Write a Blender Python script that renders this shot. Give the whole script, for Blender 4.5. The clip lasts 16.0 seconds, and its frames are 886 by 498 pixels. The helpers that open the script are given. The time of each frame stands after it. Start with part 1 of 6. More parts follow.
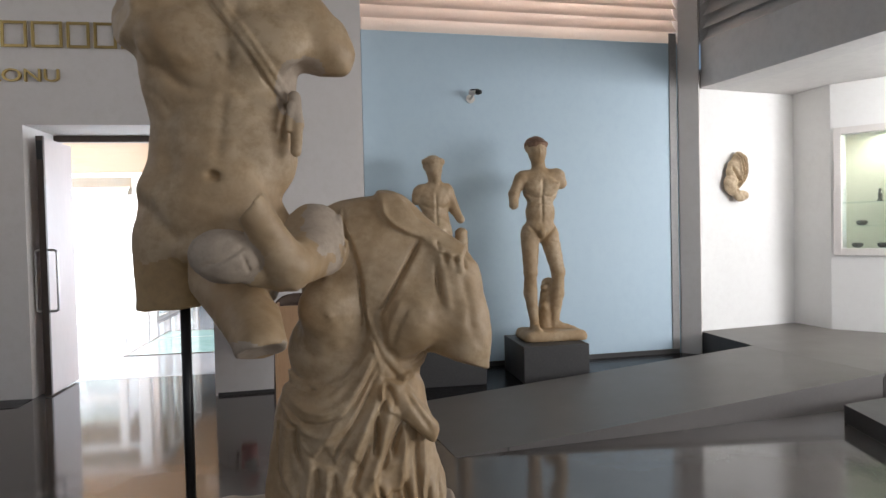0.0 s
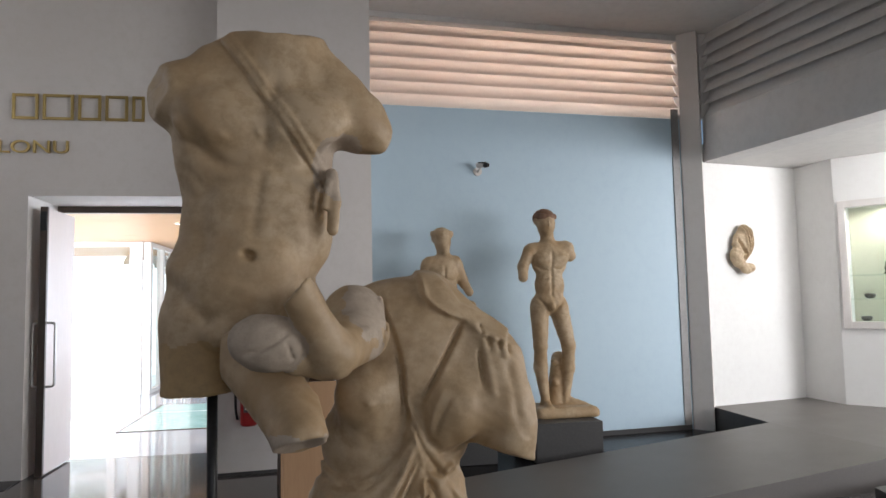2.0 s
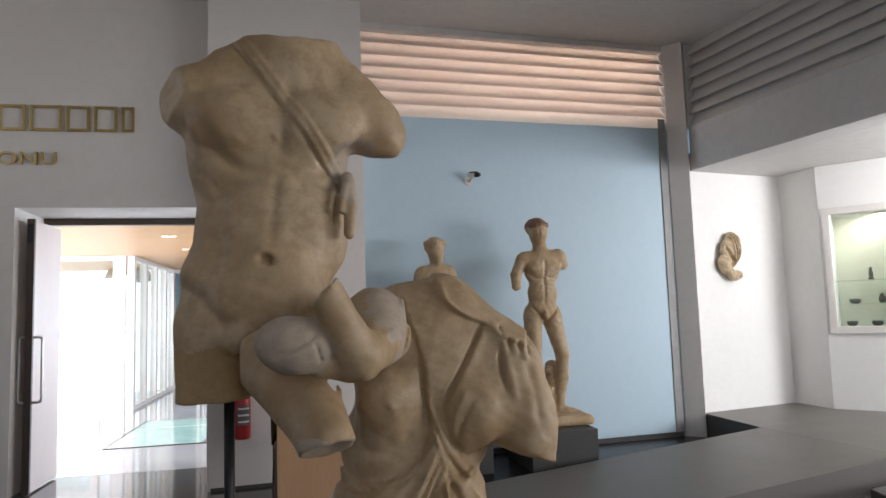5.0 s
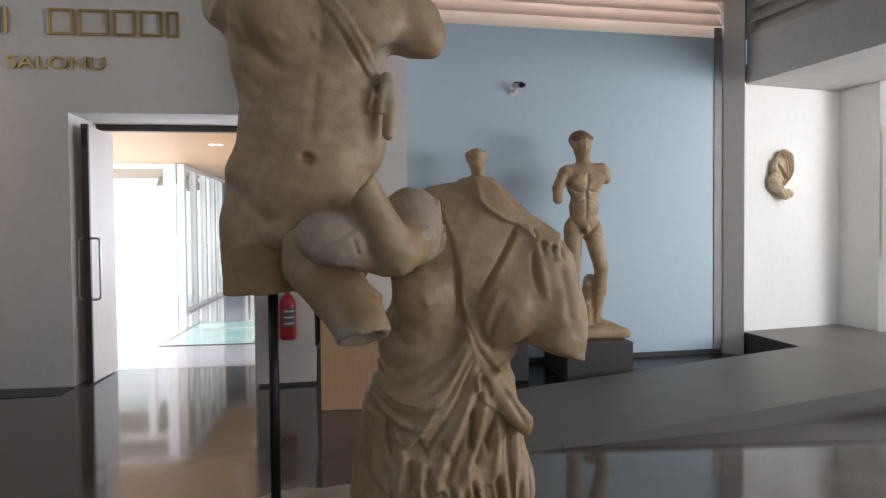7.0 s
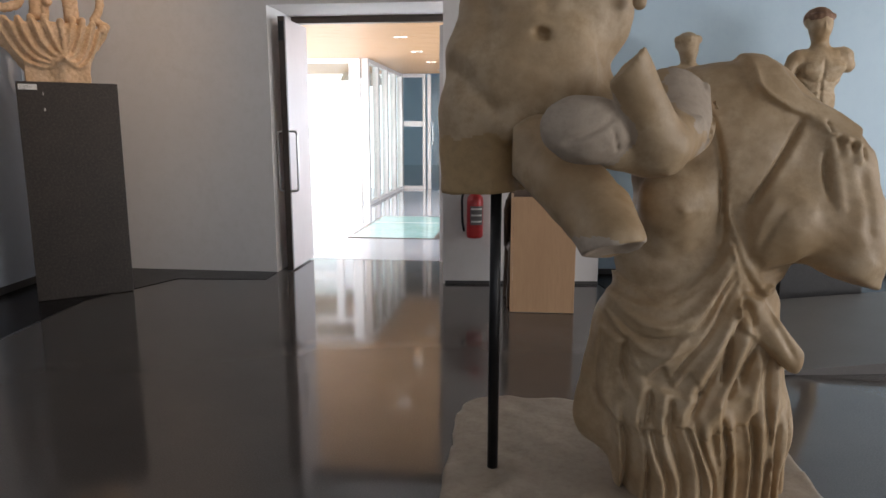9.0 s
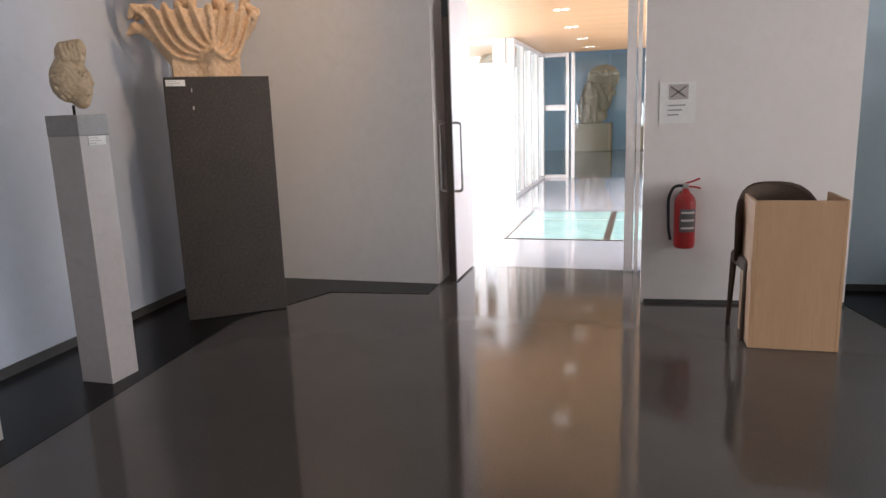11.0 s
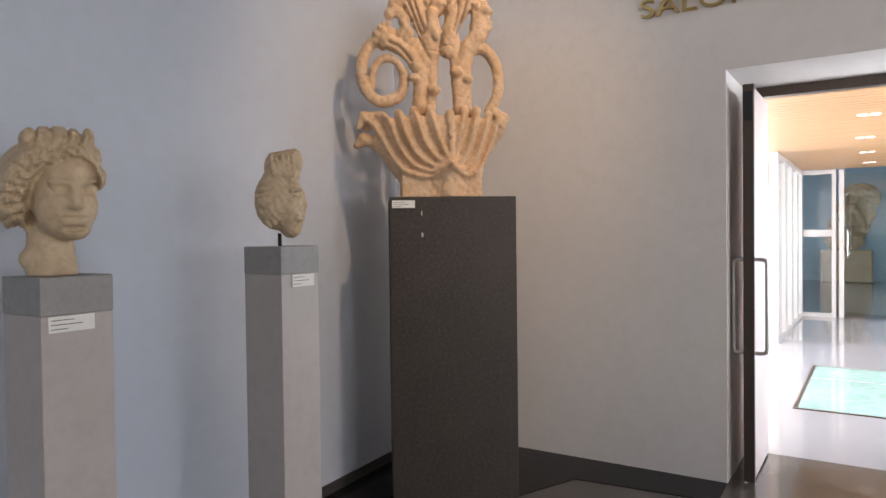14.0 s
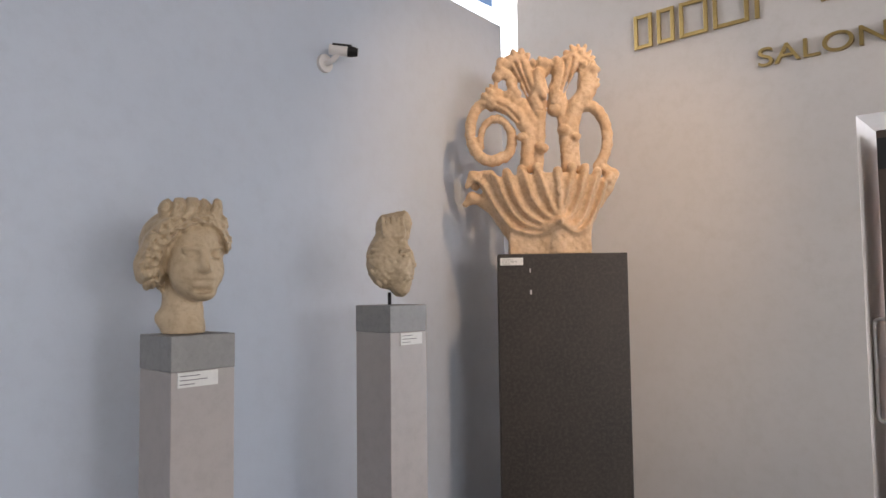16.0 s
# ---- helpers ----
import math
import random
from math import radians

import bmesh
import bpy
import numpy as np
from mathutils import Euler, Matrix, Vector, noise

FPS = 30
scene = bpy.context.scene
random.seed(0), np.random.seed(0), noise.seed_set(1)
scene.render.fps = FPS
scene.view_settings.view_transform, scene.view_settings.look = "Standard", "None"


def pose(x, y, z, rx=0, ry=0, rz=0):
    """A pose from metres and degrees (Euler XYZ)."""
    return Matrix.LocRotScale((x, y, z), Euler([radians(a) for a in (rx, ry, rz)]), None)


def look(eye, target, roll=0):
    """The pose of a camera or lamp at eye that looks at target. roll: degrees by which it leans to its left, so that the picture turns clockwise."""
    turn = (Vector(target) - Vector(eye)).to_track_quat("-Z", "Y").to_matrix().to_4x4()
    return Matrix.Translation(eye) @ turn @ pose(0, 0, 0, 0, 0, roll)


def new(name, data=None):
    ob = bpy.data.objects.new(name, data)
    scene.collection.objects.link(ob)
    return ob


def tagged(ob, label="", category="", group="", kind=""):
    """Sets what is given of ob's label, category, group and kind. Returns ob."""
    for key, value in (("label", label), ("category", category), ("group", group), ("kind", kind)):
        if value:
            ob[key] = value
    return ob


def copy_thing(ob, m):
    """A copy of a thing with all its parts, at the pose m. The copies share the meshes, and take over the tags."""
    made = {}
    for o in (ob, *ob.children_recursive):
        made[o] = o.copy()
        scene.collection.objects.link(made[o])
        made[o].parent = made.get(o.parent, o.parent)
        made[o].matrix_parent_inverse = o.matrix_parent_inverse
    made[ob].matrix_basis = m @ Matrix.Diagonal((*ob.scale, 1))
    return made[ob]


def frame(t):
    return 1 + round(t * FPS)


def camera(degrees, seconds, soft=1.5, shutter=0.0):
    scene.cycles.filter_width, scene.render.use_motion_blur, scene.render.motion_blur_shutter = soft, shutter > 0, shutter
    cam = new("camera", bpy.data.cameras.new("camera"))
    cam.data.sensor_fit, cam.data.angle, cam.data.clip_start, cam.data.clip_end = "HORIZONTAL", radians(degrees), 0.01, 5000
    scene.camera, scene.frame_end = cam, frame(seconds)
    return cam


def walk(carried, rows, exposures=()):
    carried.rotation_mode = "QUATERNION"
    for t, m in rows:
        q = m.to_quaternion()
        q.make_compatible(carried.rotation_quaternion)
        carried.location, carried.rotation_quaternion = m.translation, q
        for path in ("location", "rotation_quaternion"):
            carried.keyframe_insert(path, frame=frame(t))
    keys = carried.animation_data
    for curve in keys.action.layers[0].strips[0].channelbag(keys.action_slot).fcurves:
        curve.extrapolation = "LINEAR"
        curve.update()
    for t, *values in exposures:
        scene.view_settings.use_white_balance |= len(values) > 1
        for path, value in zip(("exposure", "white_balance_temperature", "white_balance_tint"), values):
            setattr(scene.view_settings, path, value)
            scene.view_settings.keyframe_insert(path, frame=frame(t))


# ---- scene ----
cam = camera(66.2, 16.0)
walk(cam, [(t, look(eye, target, roll)) for t, eye, target, roll in (
    (0, (0.2164, -0.0000, 1.3141), (0.5200, 1.9762, 1.2651), -1.31),
    (0.5, (0.1970, 0.0471, 1.3178), (0.4406, 2.0322, 1.3295), -1.44),
    (1, (0.1991, 0.1350, 1.3177), (0.3647, 2.1275, 1.3684), -0.82),
    (1.5, (0.1342, 0.1380, 1.3440), (0.3576, 2.1242, 1.4159), -0.57),
    (2, (0.0793, 0.1036, 1.3588), (0.4120, 2.0700, 1.5091), -1.20),
    (2.5, (0.0592, 0.0858, 1.3630), (0.4375, 2.0378, 1.5795), -1.95),
    (3, (0.0323, 0.0762, 1.3609), (0.4549, 2.0136, 1.6213), -2.56),
    (5.5, (-0.0329, 0.1347, 1.3203), (0.3400, 2.0954, 1.4502), -1.38),
    (6, (-0.0313, 0.1276, 1.3089), (0.3214, 2.0954, 1.3665), -0.81),
    (6.5, (-0.0202, 0.1184, 1.2959), (0.3075, 2.0913, 1.2896), -0.44),
    (7, (-0.0159, 0.0987, 1.2859), (0.2459, 2.0807, 1.2299), -0.49),
    (7.5, (-0.0093, 0.1204, 1.2766), (0.0705, 2.1161, 1.1738), -0.40),
    (8, (-0.0296, 0.1703, 1.2629), (-0.0771, 2.1547, 1.0184), 0.18),
    (10.5, (-0.6516, 0.9067, 1.2961), (-1.0961, 2.8187, 0.9133), -1.71),
    (11, (-0.8316, 1.1454, 1.3091), (-1.3873, 3.0268, 0.9194), -1.94),
    (11.5, (-1.0145, 1.3227, 1.3325), (-1.7573, 3.1531, 1.0195), -1.55),
    (12, (-1.2265, 1.4860, 1.3482), (-1.9947, 3.3165, 1.1050), -1.38),
    (12.5, (-1.3142, 1.7124, 1.3625), (-2.1667, 3.5112, 1.1683), -1.37),
    (13, (-1.4173, 1.8868, 1.3737), (-2.3804, 3.6325, 1.2163), -0.89),
    (13.5, (-1.5633, 1.9970, 1.3921), (-2.5564, 3.7305, 1.2982), -0.62),
    (14, (-1.6393, 2.1119, 1.3953), (-2.7169, 3.7963, 1.3551), -0.71),
    (14.5, (-1.6320, 2.1547, 1.4077), (-2.8057, 3.7740, 1.3939), -0.67),
    (15, (-1.6132, 2.1305, 1.4163), (-2.8726, 3.6840, 1.4418), -0.97),
    (15.5, (-1.6010, 2.1202, 1.4219), (-2.9151, 3.6263, 1.4920), -0.62),
    (16, (-1.6103, 2.1163, 1.4210), (-2.9483, 3.5983, 1.5384), -0.71),
)], ((0, -0.3, 6300, 11), (3, -0.3, 6300, 11), (5.5, -0.4, 6300, 11), (8, -0.58, 6300, 11), (10.5, 0.08, 6450, 14), (12.5, -0.1, 6500, 15), (13.2, -0.08, 6500, 15), (14, 0.1, 6500, 14), (16, 0.32, 6500, 14)))

# ---- world, sky and large lights ----
world = bpy.data.worlds.new("world")
scene.world = world
world.use_nodes = True
sky = world.node_tree.nodes.new("ShaderNodeTexSky")
sky.sky_type, sky.sun_disc = "NISHITA", False
sky.sun_elevation, sky.sun_rotation = radians(52), radians(115)
world.node_tree.nodes["Background"].inputs["Strength"].default_value = 0.12
world.node_tree.links.new(sky.outputs[0], world.node_tree.nodes["Background"].inputs["Color"])


def area_light(name, eye, target, sx, sy, watts, colour=(1, 1, 1)):
    """A rectangular area lamp: daylight at an opening, the case lamp or added fill."""
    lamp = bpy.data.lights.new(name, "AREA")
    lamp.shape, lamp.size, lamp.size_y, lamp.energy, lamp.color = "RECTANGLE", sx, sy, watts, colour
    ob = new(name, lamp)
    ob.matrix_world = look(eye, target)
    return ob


def spot_light(name, eye, target, watts, angle, colour, radius=0.03, blend=0.5):
    lamp = bpy.data.lights.new(name, "SPOT")
    lamp.energy, lamp.spot_size, lamp.spot_blend, lamp.color, lamp.shadow_soft_size = watts, radians(angle), blend, colour, radius
    ob = new(name, lamp)
    ob.matrix_world = look(eye, target)
    return ob


area_light("daylight_back", (1.0, -4.85, 2.3), (1.0, 2, 1.6), 6.0, 2.2, 42, (1.0, 0.97, 0.95))
area_light("daylight_side_room", (8.2, 3.4, 1.65), (5.0, 6.9, 1.2), 4.5, 1.9, 300, (1.0, 0.99, 0.98))
# fill added under the low ceiling, without a fixture, to brighten the side room
area_light("side_room_fill", (5.5, 4.7, 2.71), (4.9, 6.6, 0.9), 1.8, 0.6, 62, (1.0, 0.985, 0.97))
area_light("daylight_side_south", (8.2, -1.6, 1.75), (0.2, 2.4, 1.3), 4.2, 1.9, 285, (1.0, 0.985, 0.975))
area_light("daylight_high_north", (2.1, 7.35, 3.95), (2.0, 5.6, 3.0), 3.3, 0.9, 115, (1.0, 0.94, 0.88))
area_light("daylight_high_west", (-4.98, 2.6, 3.75), (-3.0, 2.8, 3.0), 6.5, 0.7, 28, (1.0, 0.97, 0.94))
area_light("daylight_corridor_west", (-5.3, 9.2, 1.5), (-1.5, 9.2, 0.6), 4.0, 2.3, 740, (0.82, 0.91, 1.0))
area_light("daylight_corridor_east", (0.7, 10.5, 1.4), (-2.0, 10.5, 1.0), 7.0, 2.0, 430, (0.78, 0.89, 1.0))
# fill added below the closed ceiling of the far gallery to lift its back wall
area_light("far_room_fill", (-1.5, 18.5, 3.9), (-1.5, 19.5, 0.0), 4.0, 3.0, 110, (0.93, 0.97, 1.0))
area_light("case_lamp", (5.62, 6.12, 2.22), (5.62, 6.12, 1.0), 0.5, 0.15, 7, (1.0, 0.97, 0.88))
spot_light("spot_warm", (-1.7, 4.4, 3.95), (-3.55, 5.25, 2.1), 165, 60, (1.0, 0.70, 0.44), 0.04, 1.0)


# ---- materials ----
def noise_node(nt, vec, scale, detail=6.0, rough=0.6):
    n = nt.nodes.new("ShaderNodeTexNoise")
    n.inputs["Scale"].default_value, n.inputs["Detail"].default_value, n.inputs["Roughness"].default_value = scale, detail, rough
    nt.links.new(vec, n.inputs["Vector"])
    return n


def material(name, colour, second=None, third=None, rough=0.5, metal=0.0, big=1.5, fine=30.0, bump=0.0, bump_scale=60.0,
             spread=(0.35, 0.65), rough_var=0.0, coat=0.0, stretch=(1, 1, 1), gloss=0.5):
    """A surface of up to three colours: large stains between the first two, fine grain towards the third."""
    m = bpy.data.materials.new(name)
    m.use_nodes = True
    nt = m.node_tree
    bsdf = nt.nodes["Principled BSDF"]
    co = nt.nodes.new("ShaderNodeTexCoord")
    mp = nt.nodes.new("ShaderNodeMapping")
    mp.inputs["Scale"].default_value = stretch
    nt.links.new(co.outputs["Object"], mp.inputs["Vector"])
    vec = mp.outputs["Vector"]
    second = second or tuple(c * 0.86 for c in colour)
    third = third or tuple(c * 0.92 for c in second)
    ramp = nt.nodes.new("ShaderNodeValToRGB")
    ramp.color_ramp.elements[0].position, ramp.color_ramp.elements[1].position = spread
    ramp.color_ramp.elements[0].color, ramp.color_ramp.elements[1].color = (*colour, 1), (*second, 1)
    nt.links.new(noise_node(nt, vec, big).outputs["Fac"], ramp.inputs["Fac"])
    grain = noise_node(nt, vec, fine, 8.0, 0.7)
    lift = nt.nodes.new("ShaderNodeMapRange")
    lift.inputs["From Min"].default_value, lift.inputs["From Max"].default_value = 0.45, 0.75
    nt.links.new(grain.outputs["Fac"], lift.inputs["Value"])
    mix = nt.nodes.new("ShaderNodeMix")
    mix.data_type = "RGBA"
    nt.links.new(lift.outputs[0], mix.inputs["Factor"])
    nt.links.new(ramp.outputs["Color"], mix.inputs["A"])
    mix.inputs["B"].default_value = (*third, 1)
    nt.links.new(mix.outputs["Result"], bsdf.inputs["Base Color"])
    bsdf.inputs["Roughness"].default_value, bsdf.inputs["Metallic"].default_value = rough, metal
    bsdf.inputs["Coat Weight"].default_value, bsdf.inputs["Specular IOR Level"].default_value = coat, gloss
    if rough_var:
        mr = nt.nodes.new("ShaderNodeMapRange")
        mr.inputs["To Min"].default_value, mr.inputs["To Max"].default_value = max(0.02, rough - rough_var), rough + rough_var
        nt.links.new(noise_node(nt, vec, big * 3).outputs["Fac"], mr.inputs["Value"])
        nt.links.new(mr.outputs[0], bsdf.inputs["Roughness"])
    if bump:
        b = nt.nodes.new("ShaderNodeBump")
        b.inputs["Strength"].default_value, b.inputs["Distance"].default_value = bump, 0.01
        nt.links.new(noise_node(nt, vec, bump_scale, 5.0, 0.65).outputs["Fac"], b.inputs["Height"])
        nt.links.new(b.outputs[0], bsdf.inputs["Normal"])
    return m


def glass_material(name, tint=(0.93, 0.97, 0.96), rough=0.0):
    """A thin pane: mostly clear, with a reflection."""
    m = bpy.data.materials.new(name)
    m.use_nodes = True
    nt = m.node_tree
    out = nt.nodes["Material Output"]
    nt.nodes.remove(nt.nodes["Principled BSDF"])
    clear, gloss, mix, edge, span = (nt.nodes.new(k) for k in ("ShaderNodeBsdfTransparent", "ShaderNodeBsdfGlossy", "ShaderNodeMixShader", "ShaderNodeLayerWeight", "ShaderNodeMapRange"))
    clear.inputs["Color"].default_value = (*tint, 1)
    gloss.inputs["Roughness"].default_value = rough
    edge.inputs["Blend"].default_value = 0.5
    for key, v in (("From Min", 0.4), ("From Max", 1.0), ("To Min", 0.04), ("To Max", 0.35)):
        span.inputs[key].default_value = v
    nt.links.new(edge.outputs["Facing"], span.inputs["Value"])
    nt.links.new(span.outputs[0], mix.inputs[0])
    nt.links.new(clear.outputs[0], mix.inputs[1])
    nt.links.new(gloss.outputs[0], mix.inputs[2])
    nt.links.new(mix.outputs[0], out.inputs["Surface"])
    return m


def glow_material(name, colour, strength):
    m = bpy.data.materials.new(name)
    m.use_nodes = True
    b = m.node_tree.nodes["Principled BSDF"]
    b.inputs["Base Color"].default_value = (*colour, 1)
    b.inputs["Emission Color"].default_value = (*colour, 1)
    b.inputs["Emission Strength"].default_value = strength
    return m


def blade_material():
    m = material("blind_cloth", (0.80, 0.76, 0.73), (0.74, 0.69, 0.66), rough=0.6, big=2.0, fine=80)
    nt = m.node_tree
    out, b = nt.nodes["Material Output"], nt.nodes["Principled BSDF"]
    tr, mix = nt.nodes.new("ShaderNodeBsdfTranslucent"), nt.nodes.new("ShaderNodeMixShader")
    tr.inputs["Color"].default_value = (0.85, 0.74, 0.66, 1)
    mix.inputs[0].default_value = 0.45
    nt.links.new(b.outputs[0], mix.inputs[1])
    nt.links.new(tr.outputs[0], mix.inputs[2])
    nt.links.new(mix.outputs[0], out.inputs["Surface"])
    return m


WHITE = material("white_plaster", (0.74, 0.70, 0.67), (0.70, 0.66, 0.63), (0.68, 0.64, 0.60), rough=0.75, big=0.8, fine=14, bump=0.06, bump_scale=90)
# white_plaster again, its colour raised for the strong light in the side room
LIT_WHITE = material("lit_white_plaster", (0.84, 0.83, 0.81), (0.81, 0.80, 0.78), (0.79, 0.775, 0.755), rough=0.75, big=0.8, fine=14, bump=0.06, bump_scale=90)
BLUE = material("pale_blue_paint", (0.52, 0.655, 0.75), (0.50, 0.635, 0.735), (0.48, 0.615, 0.72), rough=0.6, big=0.9, fine=12, bump=0.05, bump_scale=80)
BLUE_GREY = material("grey_blue_paint", (0.50, 0.545, 0.62), (0.475, 0.52, 0.595), (0.46, 0.50, 0.57), rough=0.6, big=0.9, fine=12, bump=0.05, bump_scale=80)
CEILING = material("ceiling_paint", (0.72, 0.70, 0.68), (0.69, 0.67, 0.65), rough=0.8, big=0.6, fine=10, bump=0.04)
GREY_PAINT = material("grey_upper_paint", (0.70, 0.68, 0.67), (0.66, 0.64, 0.63), rough=0.7, big=0.7, fine=12, bump=0.05)
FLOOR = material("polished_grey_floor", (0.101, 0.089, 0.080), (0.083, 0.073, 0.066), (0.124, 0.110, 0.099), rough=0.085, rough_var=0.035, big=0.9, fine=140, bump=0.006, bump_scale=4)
DARK = material("polished_black_floor", (0.010, 0.009, 0.010), (0.008, 0.007, 0.008), (0.014, 0.012, 0.012), gloss=0.16, rough=0.24, rough_var=0.05, big=1.2, fine=120)
RAMP = material("ramp_terrazzo", (0.140, 0.127, 0.116), (0.124, 0.112, 0.103), (0.163, 0.148, 0.137), rough=0.45, rough_var=0.06, big=1.0, fine=150)
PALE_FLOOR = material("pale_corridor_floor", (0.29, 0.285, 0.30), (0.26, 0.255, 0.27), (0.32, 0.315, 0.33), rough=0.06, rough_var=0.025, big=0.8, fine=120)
BLADE = blade_material()
LOUVRE = material("grey_louvre", (0.80, 0.775, 0.755), (0.76, 0.735, 0.715), rough=0.5, big=1.0, fine=30)
MARBLE = material("aged_marble", (0.52, 0.392, 0.250), (0.375, 0.242, 0.118), (0.34, 0.232, 0.122), rough=0.52, rough_var=0.08, big=3.4, fine=20, bump=0.08, bump_scale=95, spread=(0.40, 0.68))
MARBLE_PALE = material("pale_marble", (0.58, 0.45, 0.30), (0.49, 0.37, 0.235), (0.40, 0.295, 0.18), rough=0.55, rough_var=0.08, big=9.0, fine=45, bump=0.14, bump_scale=90, spread=(0.36, 0.7))
MARBLE_WARM = material("warm_marble", (0.68, 0.49, 0.32), (0.58, 0.38, 0.22), (0.42, 0.265, 0.145), rough=0.55, big=8.0, fine=40, bump=0.2, bump_scale=80)
STAINED = material("brown_stained_marble", (0.27, 0.15, 0.09), (0.21, 0.115, 0.07), (0.17, 0.095, 0.06), rough=0.6, big=9.0, fine=40, bump=0.12, bump_scale=90)
PLASTER = material("restored_plaster", (0.47, 0.385, 0.30), (0.42, 0.335, 0.255), (0.36, 0.29, 0.22), rough=0.7, big=9.0, fine=40, bump=0.16, bump_scale=90)
YELLOWED = material("yellowed_marble", (0.47, 0.32, 0.155), (0.40, 0.26, 0.12), (0.33, 0.22, 0.11), rough=0.6, big=6.0, fine=30, bump=0.10, bump_scale=85)
SLAB = material("marble_slab", (0.42, 0.35, 0.27), (0.35, 0.285, 0.22), (0.29, 0.235, 0.18), rough=0.55, big=3.0, fine=40, bump=0.15, bump_scale=70)
CHARCOAL = material("charcoal_plinth", (0.055, 0.052, 0.050), (0.047, 0.044, 0.043), (0.07, 0.066, 0.063), rough=0.5, rough_var=0.06, big=2.0, fine=70, bump=0.05)
DARK_STONE = material("dark_grey_stone", (0.040, 0.031, 0.025), (0.029, 0.023, 0.019), (0.068, 0.055, 0.045), gloss=0.35, rough=0.5, rough_var=0.08, big=3.5, fine=60, bump=0.04, bump_scale=70)
PED = material("grey_pedestal_paint", (0.45, 0.41, 0.39), (0.42, 0.38, 0.36), (0.39, 0.35, 0.33), rough=0.45, rough_var=0.06, big=2.0, fine=24, bump=0.03)
PED_CAP = material("pedestal_cap_stone", (0.30, 0.29, 0.28), (0.26, 0.25, 0.245), (0.22, 0.215, 0.21), rough=0.5, big=7.0, fine=40, bump=0.05)
STEEL = material("brushed_steel", (0.55, 0.54, 0.53), (0.50, 0.49, 0.48), rough=0.28, metal=1.0, big=4, fine=60)
BLACK_METAL = material("black_iron", (0.018, 0.017, 0.017), (0.013, 0.012, 0.012), rough=0.35, metal=0.4, big=6, fine=60)
BROWN_METAL = material("bronze_frame", (0.10, 0.075, 0.06), (0.085, 0.064, 0.052), rough=0.35, metal=0.5, big=5, fine=50)
ALU = material("pale_aluminium", (0.62, 0.58, 0.55), (0.57, 0.53, 0.50), rough=0.32, metal=0.6, big=5, fine=50)
LEAF = material("door_laminate", (0.62, 0.53, 0.50), (0.58, 0.49, 0.46), (0.55, 0.46, 0.43), rough=0.4, big=3, fine=50, stretch=(1, 1, 0.15))
WOOD = material("pale_plywood", (0.55, 0.34, 0.19), (0.51, 0.31, 0.17), (0.47, 0.28, 0.15), rough=0.5, big=2.0, fine=18, bump=0.03, stretch=(4, 4, 0.4))
PLANK = material("ceiling_larch", (0.52, 0.30, 0.15), (0.44, 0.24, 0.11), (0.38, 0.20, 0.09), rough=0.4, big=1.2, fine=16, stretch=(0.35, 6, 6))
BRASS = material("polished_brass", (0.50, 0.37, 0.15), (0.42, 0.30, 0.12), rough=0.32, metal=1.0, big=5, fine=40)
RED = material("red_enamel", (0.50, 0.02, 0.022), (0.44, 0.018, 0.02), rough=0.28, big=5, fine=40, coat=0.3)
RUBBER = material("black_rubber", (0.015, 0.015, 0.016), (0.02, 0.02, 0.02), rough=0.6, big=5, fine=60)
PAPER = material("white_card", (0.78, 0.77, 0.74), (0.74, 0.73, 0.70), rough=0.6, big=8, fine=60)
INK = material("grey_ink", (0.16, 0.15, 0.15), (0.14, 0.13, 0.13), rough=0.7, big=9, fine=60)
BROWN_CLOTH = material("brown_upholstery", (0.10, 0.065, 0.045), (0.08, 0.05, 0.035), rough=0.8, big=8, fine=90, bump=0.2, bump_scale=200)
GLASS = glass_material("clear_glass")
FLOOR_GLASS = material("green_floor_glass", (0.30, 0.46, 0.43), (0.20, 0.34, 0.31), (0.40, 0.50, 0.45), rough=0.04, big=2.2, fine=12)
FAR_BLUE = material("far_blue_paint", (0.40, 0.56, 0.68), (0.37, 0.53, 0.66), rough=0.6, big=0.8, fine=12)
LAMP_GLOW = glow_material("lamp_glow", (1.0, 0.95, 0.85), 8.0)
SKY_GLOW = glow_material("bright_outdoors", (0.96, 0.98, 1.0), 1.35)
CASE_BACK = material("case_lining", (0.66, 0.64, 0.52), (0.62, 0.60, 0.49), rough=0.7, big=2, fine=20)
BRONZE_FIND = material("dark_bronze_find", (0.06, 0.055, 0.045), (0.10, 0.09, 0.07), rough=0.6, big=20, fine=80)


# ---- mesh helpers ----
def link(name, bm, mat, parent=None, label="", smooth=False):
    me = bpy.data.meshes.new(name)
    bmesh.ops.recalc_face_normals(bm, faces=bm.faces)
    if smooth:
        for f in bm.faces:
            f.smooth = True
    bm.to_mesh(me)
    bm.free()
    me.materials.append(mat)
    ob = new(name, me)
    if parent is not None:
        ob.parent = parent
    if label:
        ob["label"] = label
    return ob


def part(name, bm, mat, parent, label="", smooth=False):
    return link(name, bm, mat, parent, label, smooth)


def holder(name, place, label, category, turn=0.0, group=""):
    ob = new(name)
    ob.empty_display_size = 0.1
    ob.matrix_world = pose(*place, 0, 0, turn)
    return tagged(ob, label, category, group)


def structure(ob, label="", category=""):
    return tagged(ob, label, category, kind="structure")


